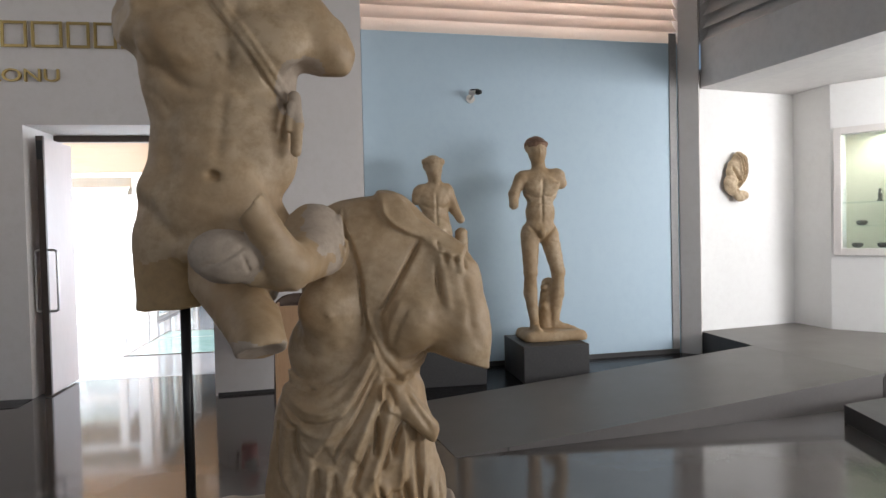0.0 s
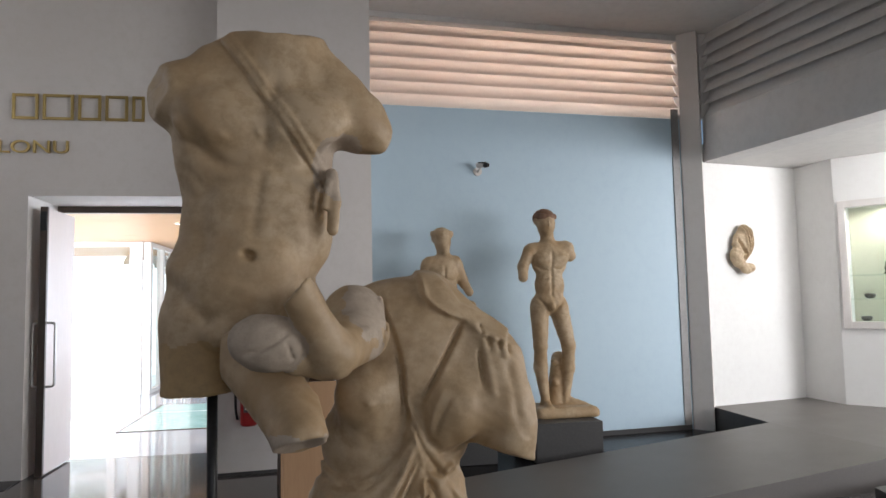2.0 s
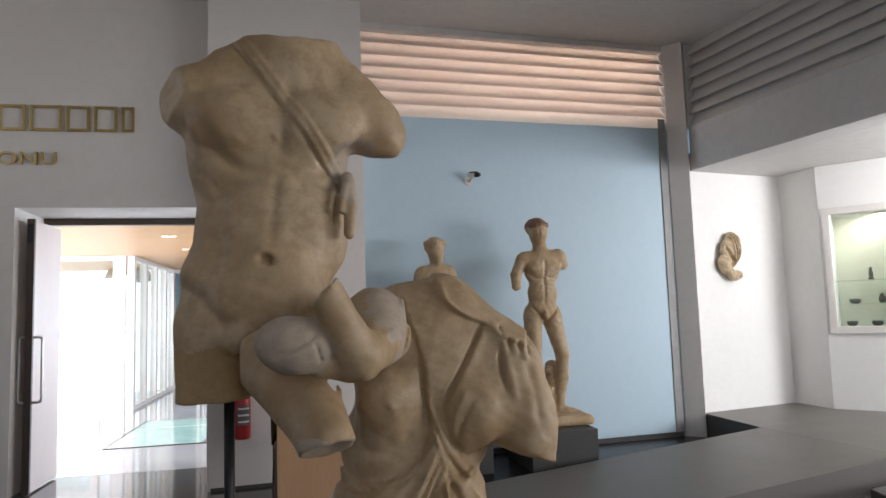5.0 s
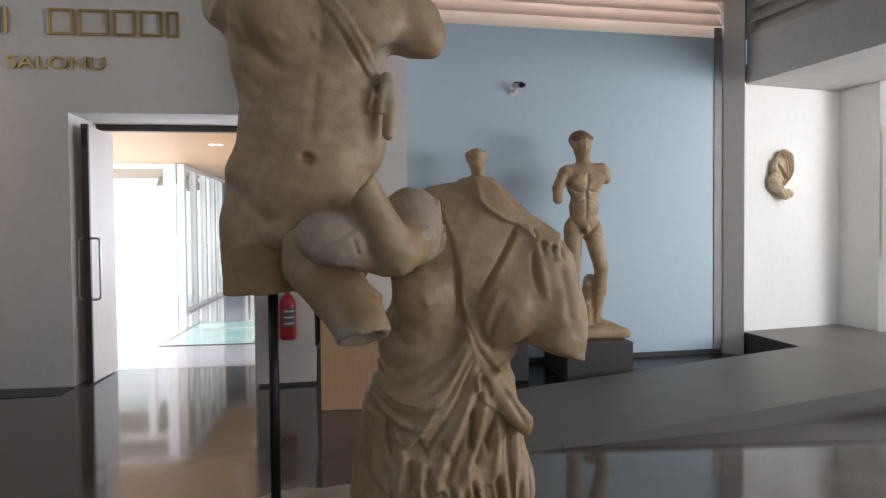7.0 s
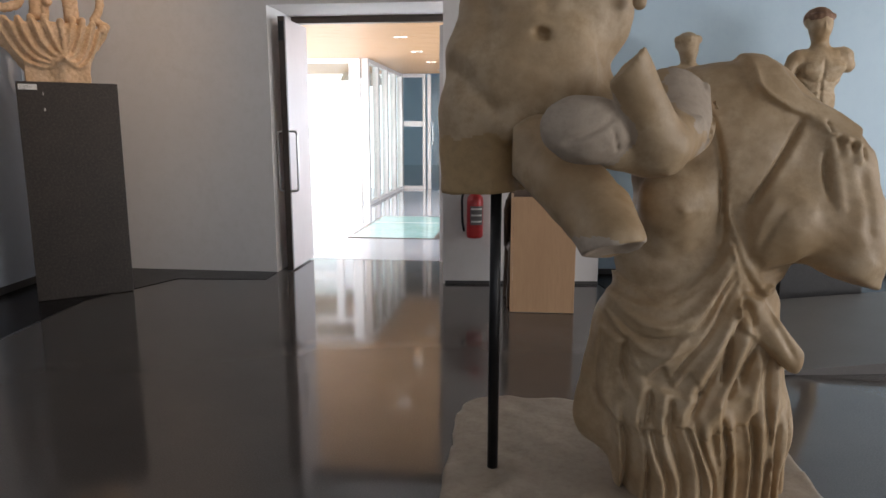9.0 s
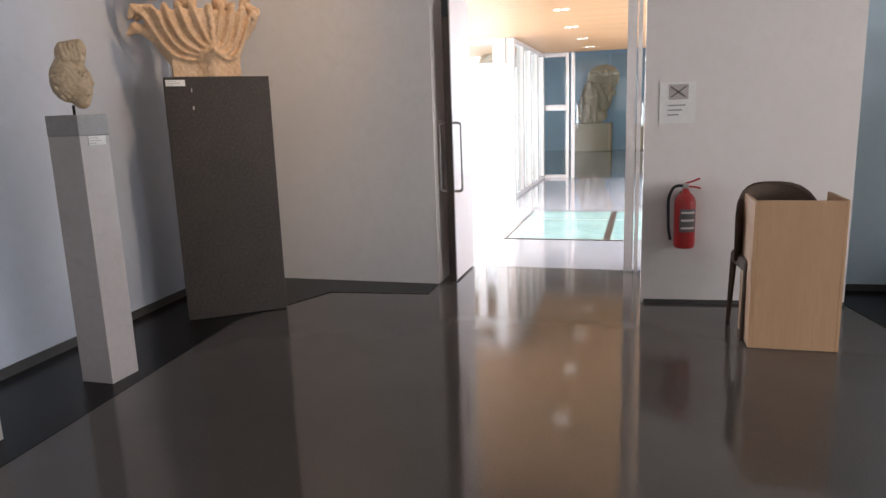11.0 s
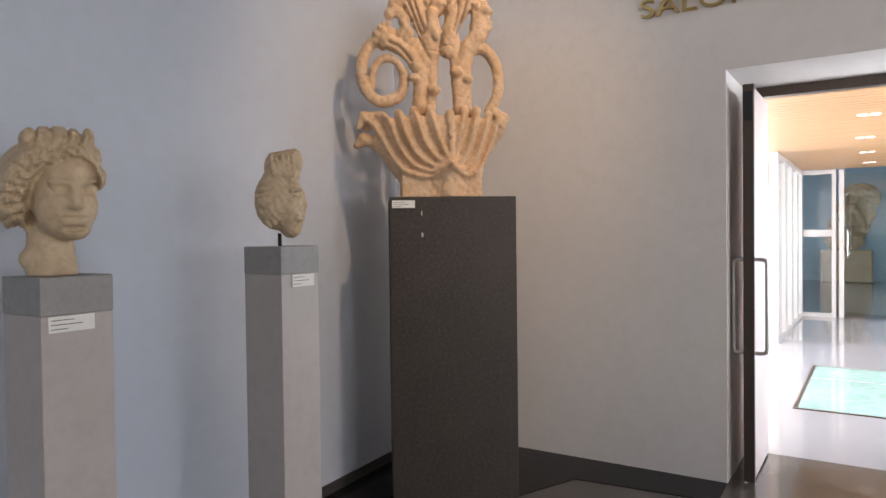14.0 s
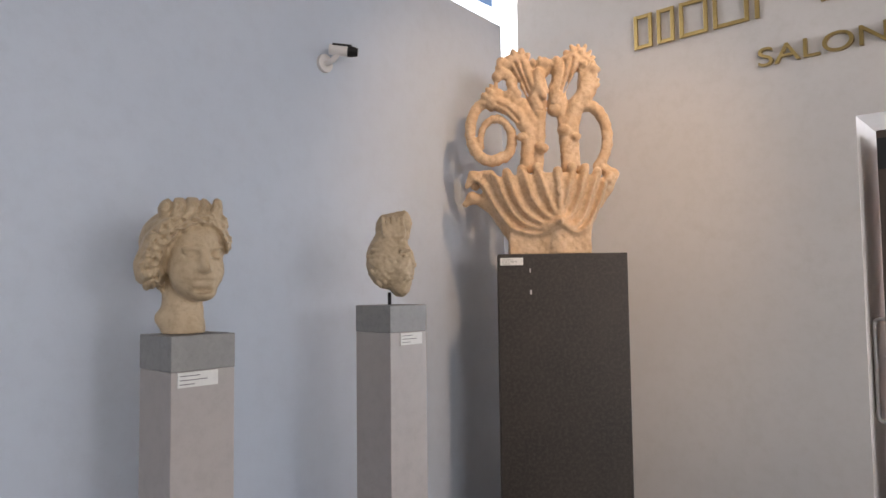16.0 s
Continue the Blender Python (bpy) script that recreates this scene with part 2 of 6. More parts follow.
def add_box(bm, x0, x1, y0, y1, z0, z1, bevel=0.0):
    r = bmesh.ops.create_cube(bm, size=1.0)
    for v in r["verts"]:
        v.co = ((x0 + x1) / 2 + v.co.x * (x1 - x0), (y0 + y1) / 2 + v.co.y * (y1 - y0), (z0 + z1) / 2 + v.co.z * (z1 - z0))
    if bevel:
        edges = list({e for v in r["verts"] for e in v.link_edges})
        bmesh.ops.bevel(bm, geom=edges, offset=bevel, segments=2, affect="EDGES", profile=0.5)
    return bm


def box(x0, x1, y0, y1, z0, z1, bevel=0.0):
    return add_box(bmesh.new(), x0, x1, y0, y1, z0, z1, bevel)


def add_prism(bm, poly, z0, z1):
    low = [bm.verts.new((x, y, z0 if not callable(z0) else z0(x, y))) for x, y in poly]
    top = [bm.verts.new((x, y, z1 if not callable(z1) else z1(x, y))) for x, y in poly]
    bm.faces.new(low[::-1])
    bm.faces.new(top)
    n = len(poly)
    for i in range(n):
        bm.faces.new((low[i], low[(i + 1) % n], top[(i + 1) % n], top[i]))
    return bm


def prism(poly, z0, z1):
    return add_prism(bmesh.new(), poly, z0, z1)


def strip(p, q, thick, z0, z1, bm=None):
    """An upright slab from p to q; its thickness lies to the left of that way."""
    d = Vector((q[0] - p[0], q[1] - p[1])).normalized()
    n = Vector((-d.y, d.x)) * thick
    return add_prism(bm or bmesh.new(), [p, q, (q[0] + n.x, q[1] + n.y), (p[0] + n.x, p[1] + n.y)], z0, z1)


def add_tube(bm, path, radius, seg=10, close=True):
    """A round bar along a path; radius a number or one for each point."""
    pts = [Vector(p) for p in path]
    rad = radius if isinstance(radius, (list, tuple)) else [radius] * len(pts)
    up, rings = None, []
    for i, p in enumerate(pts):
        d = (pts[min(i + 1, len(pts) - 1)] - pts[max(i - 1, 0)]).normalized()
        if up is None:
            up = d.orthogonal().normalized()
        up = (up - d * up.dot(d)).normalized()
        side = d.cross(up)
        rings.append([bm.verts.new(p + rad[i] * (math.cos(a) * up + math.sin(a) * side)) for a in (2 * math.pi * k / seg for k in range(seg))])
    for a, b in zip(rings, rings[1:]):
        for k in range(seg):
            bm.faces.new((a[k], a[(k + 1) % seg], b[(k + 1) % seg], b[k]))
    if close:
        bm.faces.new(rings[0][::-1])
        bm.faces.new(rings[-1])
    return bm


def tube(path, radius, seg=10):
    return add_tube(bmesh.new(), path, radius, seg)


def lathe(profile, seg=24):
    """A turned shape from (radius, height) pairs."""
    bm = bmesh.new()
    rings = [[bm.verts.new((max(r, 1e-4) * math.cos(a), max(r, 1e-4) * math.sin(a), h)) for a in (2 * math.pi * k / seg for k in range(seg))] for r, h in profile]
    for a, b in zip(rings, rings[1:]):
        for k in range(seg):
            bm.faces.new((a[k], a[(k + 1) % seg], b[(k + 1) % seg], b[k]))
    bm.faces.new(rings[0][::-1])
    bm.faces.new(rings[-1])
    return bm


def rounded_path(points, r, steps=5):
    """A path with its inner corners rounded."""
    pts = [Vector(p) for p in points]
    out = [pts[0]]
    for a, b, c in zip(pts, pts[1:], pts[2:]):
        p, q = b + (a - b).normalized() * r, b + (c - b).normalized() * r
        out += [p.lerp(b, s / steps).lerp(b.lerp(q, s / steps), s / steps) for s in range(steps + 1)]
    return out + [pts[-1]]


# ---- carving: shapes from blended solids ----
class Stone:
    """A block of space in which solids are blended, embossed and cut, and then skinned."""

    def __init__(self, low, high, cell):
        self.low, self.cell = np.array(low, np.float32), cell
        n = np.ceil((np.array(high) - self.low) / cell).astype(int) + 1
        self.axis = [self.low[k] + cell * np.arange(n[k], dtype=np.float32) for k in range(3)]
        self.f = np.full(n, 1.0, np.float32)

    def _cells(self, lo, hi):
        cut = []
        for k in range(3):
            a = int(np.searchsorted(self.axis[k], lo[k]))
            b = int(np.searchsorted(self.axis[k], hi[k]))
            cut.append(slice(max(a, 0), max(b, 0)))
        g = np.meshgrid(*[self.axis[k][cut[k]] for k in range(3)], indexing="ij")
        return tuple(cut), g

    def _blend(self, cut, d, k, mode):
        a = self.f[cut]
        if mode == "add":
            h = np.clip(0.5 + 0.5 * (a - d) / k, 0, 1)
            self.f[cut] = a + (d - a) * h - k * h * (1 - h)
        else:
            h = np.clip(0.5 - 0.5 * (a + d) / k, 0, 1)
            self.f[cut] = a + (-d - a) * h + k * h * (1 - h)

    def ball(self, c, r, k=0.03, turn=(0, 0, 0), mode="add"):
        """An ellipsoid of half sizes r, turned by degrees."""
        r = np.array(r if isinstance(r, (tuple, list)) else (r, r, r), np.float32)
        big = float(r.max()) + k + 2 * self.cell + 0.02
        cut, g = self._cells([v - big for v in c], [v + big for v in c])
        p = np.stack([g[i] - c[i] for i in range(3)], -1)
        if any(turn):
            p = p @ np.array(Euler([radians(a) for a in turn]).to_matrix(), np.float32)
        q = p / r
        k0 = np.sqrt((q * q).sum(-1)) + 1e-6
        k1 = np.sqrt(((q / r) ** 2).sum(-1)) + 1e-6
        self._blend(cut, k0 * (k0 - 1) / k1, k, mode)
        return self

    def limb(self, a, b, ra, rb=None, k=0.03, mode="add", flat=1.0):
        """A round limb from a to b that tapers."""
        rb = ra if rb is None else rb
        a, b = np.array(a, np.float32), np.array(b, np.float32)
        m = max(ra, rb) + k + 2 * self.cell + 0.02
        cut, g = self._cells(np.minimum(a, b) - m, np.maximum(a, b) + m)
        d = b - a
        p = np.stack(g, -1) - a
        h = np.clip((p @ d) / float(d @ d + 1e-12), 0, 1)
        dist = np.sqrt(((p - h[..., None] * d) ** 2).sum(-1)) - (ra + (rb - ra) * h)
        self._blend(cut, dist, k, mode)
        return self

    def block(self, lo, hi, r=0.01, k=0.02):
        """A box with rounded edges."""
        lo, hi = np.array(lo, float), np.array(hi, float)
        cut, g = self._cells(lo - 0.06 - k, hi + 0.06 + k)
        q = [np.abs(g[i] - (lo[i] + hi[i]) / 2) - ((hi[i] - lo[i]) / 2 - r) for i in range(3)]
        out = np.sqrt(sum(np.maximum(v, 0) ** 2 for v in q)) + np.minimum(np.maximum(np.maximum(q[0], q[1]), q[2]), 0) - r
        self._blend(cut, out, k, "add")
        return self

    def chain(self, points, r0, r1=None, k=0.02, mode="add"):
        r1, n = r0 if r1 is None else r1, len(points) - 1
        for i, (a, b) in enumerate(zip(points, points[1:])):
            self.limb(a, b, r0 + (r1 - r0) * i / n, r0 + (r1 - r0) * (i + 1) / n, k, mode)
        return self

    def slice(self, point, normal, k=0.006, rough=0.0, scale=18.0):
        """Cuts off all that lies beyond a plane; rough breaks the face."""
        n = np.array(normal, np.float32) / np.linalg.norm(normal)
        d = sum((self.axis[i].reshape([-1 if j == i else 1 for j in range(3)]) - point[i]) * n[i] for i in range(3))
        if rough:
            d = d + rough * (np.sin(self.axis[0][:, None, None] * scale * 2.3 + 1.1) * np.sin(self.axis[2][None, None, :] * scale * 1.7 + 0.4)
                             + 0.6 * np.sin(self.axis[1][None, :, None] * scale * 3.1 + 2.0) * np.sin(self.axis[2][None, None, :] * scale * 3.7))
        h = np.clip(0.5 - 0.5 * (d - self.f) / k, 0, 1)
        self.f = d + (self.f - d) * h + k * h * (1 - h)
        return self

    def emboss(self, line, width, lift, front=None, curve=True, fade=True):
        """Raises (or with lift below 0 sinks) the front along a line drawn in (x, z)."""
        pts = np.array(line, float)
        if curve and len(pts) > 2:
            t, s = np.arange(len(pts)), np.linspace(0, len(pts) - 1, 5 * len(pts))
            m = np.gradient(pts, axis=0)
            i = np.clip(s.astype(int), 0, len(pts) - 2)
            u = (s - t[i])[:, None]
            pts = (2 * u**3 - 3 * u**2 + 1) * pts[i] + (u**3 - 2 * u**2 + u) * m[i] + (-2 * u**3 + 3 * u**2) * pts[i + 1] + (u**3 - u**2) * m[i + 1]
        lo, hi = pts.min(0) - 2.5 * width, pts.max(0) + 2.5 * width
        xs, zs = (slice(*np.searchsorted(self.axis[k], (lo[j], hi[j]))) for j, k in ((0, 0), (1, 2)))
        gx, gz = np.meshgrid(self.axis[0][xs], self.axis[2][zs], indexing="ij")
        best, along = np.full(gx.shape, 9.0), np.zeros(gx.shape)
        n = len(pts) - 1
        for i, (a, b) in enumerate(zip(pts, pts[1:])):
            d = b - a
            h = np.clip(((gx - a[0]) * d[0] + (gz - a[1]) * d[1]) / (d @ d + 1e-12), 0, 1)
            e = np.hypot(gx - a[0] - h * d[0], gz - a[1] - h * d[1])
            along = np.where(e < best, (i + h) / n, along)
            best = np.minimum(best, e)
        amount = lift * np.exp(-(best / width) ** 2)
        if fade:
            amount = amount * np.clip(4.5 * np.minimum(along, 1 - along) + 0.25, 0, 1)
        amount = amount[:, None, :].astype(np.float32)
        if front is not None:
            amount = amount * np.clip((front - self.axis[1]) / 0.05, 0, 1)[None, :, None].astype(np.float32)
        self.f[xs, :, zs] -= amount
        return self

    def layer(self, poly, lift, front=None, soft=0.005):
        """Lays a sheet over the front inside an outline drawn in (x, z), with a crisp border."""
        pts = np.array(poly, float)
        lo, hi = pts.min(0) - 0.03, pts.max(0) + 0.03
        xs, zs = (slice(*np.searchsorted(self.axis[k], (lo[j], hi[j]))) for j, k in ((0, 0), (1, 2)))
        gx, gz = np.meshgrid(self.axis[0][xs], self.axis[2][zs], indexing="ij")
        best, inside = np.full(gx.shape, 9.0), np.zeros(gx.shape, bool)
        for a, b in zip(pts, np.roll(pts, -1, 0)):
            d = b - a
            h = np.clip(((gx - a[0]) * d[0] + (gz - a[1]) * d[1]) / (d @ d + 1e-12), 0, 1)
            best = np.minimum(best, np.hypot(gx - a[0] - h * d[0], gz - a[1] - h * d[1]))
            inside ^= ((a[1] > gz) != (b[1] > gz)) & (gx < d[0] * (gz - a[1]) / (d[1] if d[1] else 1e-9) + a[0])
        amount = (lift * np.clip(0.5 + np.where(inside, best, -best) / (2 * soft), 0, 1))[:, None, :].astype(np.float32)
        if front is not None:
            amount = amount * np.clip((front - self.axis[1]) / 0.05, 0, 1)[None, :, None].astype(np.float32)
        self.f[xs, :, zs] -= amount
        return self

    def front_y(self, x, z):
        """Where the front surface lies at (x, z)."""
        i, k = (min(int(round((v - self.low[n]) / self.cell)), len(self.axis[n]) - 1) for v, n in ((x, 0), (z, 2)))
        hits = np.flatnonzero(self.f[i, :, k] < 0)
        return float(self.axis[1][hits[0]]) if len(hits) else 0.0

    def rumple(self, size, lift, seed=0.0):
        """An uneven, weathered skin."""
        x, y, z = (self.axis[k].reshape([-1 if j == k else 1 for j in range(3)]) / size for k in range(3))
        w = np.sin(x * 6.3 + 2.1 * np.sin(y * 4.1 + seed) + seed) * np.sin(z * 5.7 + 1.7 * np.sin(x * 3.3)) + 0.6 * np.sin(y * 11.1 + 2 * np.sin(z * 9.2 + seed)) * np.sin(x * 10.3 + z * 8.1)
        self.f -= (lift * w).astype(np.float32)
        return self

    def mesh(self, name):
        """The skin, by surface nets."""
        f, n = self.f, np.array(self.f.shape)
        f[0], f[-1], f[:, 0], f[:, -1], f[:, :, 0], f[:, :, -1] = (1,) * 6
        s = f < 0
        c = n - 1
        mixed = np.zeros(c, np.int8)
        for i in (0, 1):
            for j in (0, 1):
                for k in (0, 1):
                    mixed += s[i:c[0] + i, j:c[1] + j, k:c[2] + k]
        where = np.argwhere((mixed > 0) & (mixed < 8))
        index = np.full(c, -1, np.int64)
        index[tuple(where.T)] = np.arange(len(where))
        total, count = np.zeros((len(where), 3)), np.zeros(len(where))
        corners = [(i, j, k) for i in (0, 1) for j in (0, 1) for k in (0, 1)]
        for a in corners:
            for axis in range(3):
                if a[axis]:
                    continue
                b = list(a)
                b[axis] = 1
                fa, fb = f[tuple((where + a).T)], f[tuple((where + b).T)]
                hit = (fa < 0) != (fb < 0)
                u = np.where(hit, fa / np.where(hit, fa - fb, 1), 0)
                p = np.array(a, float)[None] + np.zeros((len(where), 3))
                p[:, axis] += u
                total += p * hit[:, None]
                count += hit
        verts = (where + total / count[:, None]) * self.cell + self.low
        quads = []
        for axis in range(3):
            lo = [slice(1, m - 1) for m in n]
            lo[axis] = slice(0, n[axis] - 1)
            hi = list(lo)
            hi[axis] = slice(1, n[axis])
            a, b = s[tuple(lo)], s[tuple(hi)]
            e = np.argwhere(a != b)
            off = np.array([1, 1, 1])
            off[axis] = 0
            e0 = e + off
            flip = a[tuple(e.T)]
            u, v = [(1, 2), (2, 0), (0, 1)][axis]
            ring = []
            for du, dv in ((0, 0), (1, 0), (1, 1), (0, 1)):
                q = e0.copy()
                q[:, u] -= du
                q[:, v] -= dv
                ring.append(index[tuple(q.T)])
            q = np.stack(ring, 1)
            q[~flip] = q[~flip][:, ::-1]
            quads.append(q)
        quads = np.concatenate(quads)
        me = bpy.data.meshes.new(name)
        me.vertices.add(len(verts))
        me.vertices.foreach_set("co", verts.astype(np.float32).ravel())
        me.loops.add(4 * len(quads))
        me.loops.foreach_set("vertex_index", quads.ravel().astype(np.int32))
        me.polygons.add(len(quads))
        me.polygons.foreach_set("loop_start", np.arange(0, 4 * len(quads), 4, dtype=np.int32))
        me.polygons.foreach_set("loop_total", np.full(len(quads), 4, np.int32))
        me.polygons.foreach_set("use_smooth", np.ones(len(quads), bool))
        me.update(calc_edges=True)
        me.validate()
        return me

    def thing(self, name, mat, place=(0, 0, 0), turn=0.0):
        me = self.mesh(name)
        me.materials.append(mat)
        ob = new(name, me)
        ob.matrix_world = pose(*place, 0, 0, turn)
        return ob


def patches(ob, *spots):
    """Gives parts of a stone another skin: (centre, half sizes, material), with ragged borders."""
    me = ob.data
    mid = np.empty(3 * len(me.polygons), np.float32)
    me.polygons.foreach_get("center", mid)
    mid = mid.reshape(-1, 3)
    slot = np.zeros(len(mid), np.int32)
    edge = 0.12 * np.sin(mid[:, 0] * 61 + 2 * np.sin(mid[:, 2] * 43)) + 0.10 * np.sin(mid[:, 2] * 97 + mid[:, 1] * 71)
    for c, r, mat in spots:
        me.materials.append(mat)
        slot[(((mid - np.array(c)) / np.array(r)) ** 2).sum(1) < 1 + edge] = len(me.materials) - 1
    me.polygons.foreach_set("material_index", slot)
    return ob

# ---- the setting ----
CEIL = 4.1
LOW = 2.73
STEP = 0.23


def west_x(y):
    return -4.07 - 0.066 * (y - 3.76)


def north_y(x):
    return 6.35 + 0.079 * (x - 0.54)


structure(link("floor", box(-5.2, 8.6, -5.2, 6.78, -0.2, 0.0), FLOOR), "polished dark grey-brown stone floor with soft reflections", "floor")
structure(link("floor_dark_west", prism([(-4.55, 6.1), (west_x(5.55), 5.55), (west_x(-5), -5), (-2.72, -5), (-3.23, 3.025), (-3.41, 4.95), (-3.09, 5.735), (-2.33, 5.80), (-2.34, 6.1)], 0.0005, 0.004), DARK),
          "black polished stone floor border along the walls", "floor")
structure(link("floor_dark_north", prism([(0.46, 5.96), (0.66, 5.02), (3.9, 5.5), (3.92, 6.62), (0.5, 6.36)], 0.0005, 0.004), DARK), "black polished stone floor border behind the ramp", "floor")
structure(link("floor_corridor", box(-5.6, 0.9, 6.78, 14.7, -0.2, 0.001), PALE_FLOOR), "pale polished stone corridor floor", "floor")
structure(link("floor_far", box(-5.6, 4.0, 14.7, 24.2, -0.2, 0.0), FLOOR), "dark polished floor of the far gallery", "floor")
structure(link("ceiling", box(-5.2, 8.6, -5.2, 7.6, CEIL, CEIL + 0.2), CEILING), "flat white painted ceiling", "ceiling")

# west: a free-standing painted wall panel with a gap and high windows behind
structure(link("wall_west", prism([(west_x(-5), -5), (west_x(5.55), 5.55), (west_x(5.55) - 0.12, 5.55), (west_x(-5) - 0.12, -5)], 0, 3.1), BLUE_GREY), "grey-blue painted gallery wall panel", "wall")
structure(link("baseboard_west", prism([(west_x(-5) + 0.012, -5), (west_x(5.55) + 0.012, 5.55), (west_x(5.55), 5.55), (west_x(-5), -5)], 0.004, 0.06), CHARCOAL), "black baseboard", "baseboard")
structure(link("wall_west_outer", box(-5.25, -5.1, -5.2, 6.3, 0, 3.35), WHITE), "white plastered outer wall", "wall")
structure(link("wall_west_corner", box(-5.25, -4.45, 6.66, 6.8, 0, 3.36), WHITE), "white wall below the corner window", "wall")
structure(link("backdrop_corner", box(-5.6, -4.2, 7.3, 7.35, 2.62, 4.4), SKY_GLOW), "bright sky outdoors", "backdrop")
structure(link("wall_west_top", box(-5.25, -5.1, -5.2, 6.3, 3.98, CEIL), WHITE), "white plastered wall strip", "wall")

# door wall
bm = box(-4.45, -2.34, 6.1, 6.8, 0, CEIL)
structure(link("wall_door_west", bm, WHITE), "off-white plastered wall beside the doorway", "wall")
structure(link("wall_door_header", box(-2.34, -0.82, 6.1, 6.8, 2.283, CEIL), WHITE), "off-white plastered wall above the doorway", "wall")
structure(link("wall_pier", prism([(-0.82, 5.83), (0.45, 5.945), (0.47, 6.9), (-0.82, 6.9)], 0, CEIL), WHITE), "off-white plastered pier", "wall")
structure(link("baseboard_pier", prism([(-0.80, 5.826), (0.45, 5.939), (0.45, 5.945), (-0.80, 5.832)], 0.0, 0.025), CHARCOAL), "thin dark baseboard", "baseboard")

# pale blue wall with blinds above
structure(link("wall_north", prism([(0.47, north_y(0.47)), (3.72, north_y(3.72)), (3.72, 6.95), (0.47, 6.75)], 0, 3.2), BLUE), "pale blue painted gallery wall", "wall")
structure(link("wall_north_column", prism([(3.72, north_y(3.72) - 0.02), (3.86, 6.44), (3.92, 6.52), (3.95, 7.2), (3.72, 7.2)], 0, CEIL), WHITE), "narrow white column at the wall's end", "wall")
structure(link("trim_north", prism([(3.62, north_y(3.62) - 0.012), (3.70, north_y(3.70) - 0.012), (3.70, north_y(3.7)), (3.62, north_y(3.62))], 0.05, 3.3), PED_CAP), "grey vertical edge strip", "trim")
structure(link("baseboard_north", prism([(0.5, north_y(0.5) - 0.012), (3.7, north_y(3.7) - 0.012), (3.7, north_y(3.7)), (0.5, north_y(0.5))], 0.004, 0.05), CHARCOAL), "black baseboard", "baseboard")
structure(link("wall_north_outer", box(0.47, 3.75, 7.45, 7.6, 0, 3.3), WHITE), "white outer wall below the high window", "wall")


def blind(name, p, q, z0, z1, count, mat, lean, label):
    """Tilted blades one above another between p and q."""
    root = tagged(new(name), label, "blind")
    d = Vector((q[0] - p[0], q[1] - p[1], 0))
    root.location = (p[0], p[1], 0)
    long, d = d.length, d.normalized()
    n = Vector((-d.y, d.x, 0))
    step = (z1 - z0) / count
    mesh = None
    for i in range(count):
        if mesh is None:
            bm = bmesh.new()
            rows = []
            for k in range(6):
                s = k / 5
                bow = 0.018 * math.sin(math.pi * s)
                off = n * (lean * s + bow)
                rows.append([[bm.verts.new(off + d * u + Vector((0, 0, step * (1.5 * s) + th)) + n * th) for u in (0, long / 2, long)] for th in (0.0, 0.004)])
            for a, b in zip(rows, rows[1:]):
                for j in (0, 1):
                    bm.faces.new((a[0][j], a[0][j + 1], b[0][j + 1], b[0][j]))
                    bm.faces.new((a[1][j], b[1][j], b[1][j + 1], a[1][j + 1]))
            ob = part("blade", bm, mat, root, smooth=True)
            mesh = ob.data
        else:
            ob = new("blade", mesh)
            ob.parent = root
        ob.location = (0, 0, z0 + i * step)
    return root


blind("window_blind", (0.47, north_y(0.47) + 0.0), (3.72, north_y(3.72) + 0.0), 3.2, 4.02, 7, BLADE, 0.10, "off-white slatted blind glowing with daylight above the blue wall")
bm = bmesh.new()
for x in (0.5, 1.12, 1.74, 2.36, 2.98, 3.6):
    add_box(bm, x - 0.03, x + 0.03, 7.0, 7.06, 3.2, 4.1)
win = structure(link("window_1", bm, ALU), "aluminium high window frame behind the blind", "window")
structure(link("trim_blind_head", prism([(0.47, north_y(0.47) - 0.01), (3.72, north_y(3.72) - 0.01), (3.72, north_y(3.72) + 0.12), (0.47, north_y(0.47) + 0.12)], 4.04, 4.098), GREY_PAINT), "grey blind head rail", "trim")

# east: beam with louvres, low bright side room on a raised landing
BX, BY = 3.92, 6.5
EX, EY = BX + 0.165 * 11.6, BY - 0.986 * 11.6
structure(link("beam_east", strip((BX, BY), (EX, EY), 0.3, LOW, 3.2), GREY_PAINT), "grey-white painted beam over the side room", "beam")
blind("louvre_screen", (BX + 0.02, BY), (EX, EY), 3.2, 4.09, 7, LOUVRE, 0.10, "grey horizontal louvres above the beam")
structure(link("wall_louvre_back", strip((BX + 0.32, BY), (EX + 0.32, EY), 0.1, 3.2, CEIL), LOUVRE), "grey wall behind the louvres", "wall")
structure(link("ceiling_low", prism([(BX + 0.02, BY + 0.1), (EX + 0.02, EY), (8.6, EY), (8.6, 7.4), (BX, 7.4)], LOW + 0.004, LOW + 0.2), CEILING), "low white ceiling of the side room", "ceiling")
C1, C2, C3 = (5.17, 6.80), (5.20, 6.27), (6.80, 4.36)
structure(link("wall_relief", prism([(3.86, 6.52), C1, (5.25, 7.2), (3.95, 7.2)], 0, LOW), LIT_WHITE), "bright white plastered wall", "wall")
structure(link("wall_return", prism([C1, C2, (5.5, 6.6), (5.5, 7.2), (5.25, 7.2)], 0, LOW), LIT_WHITE), "white wall return", "wall")
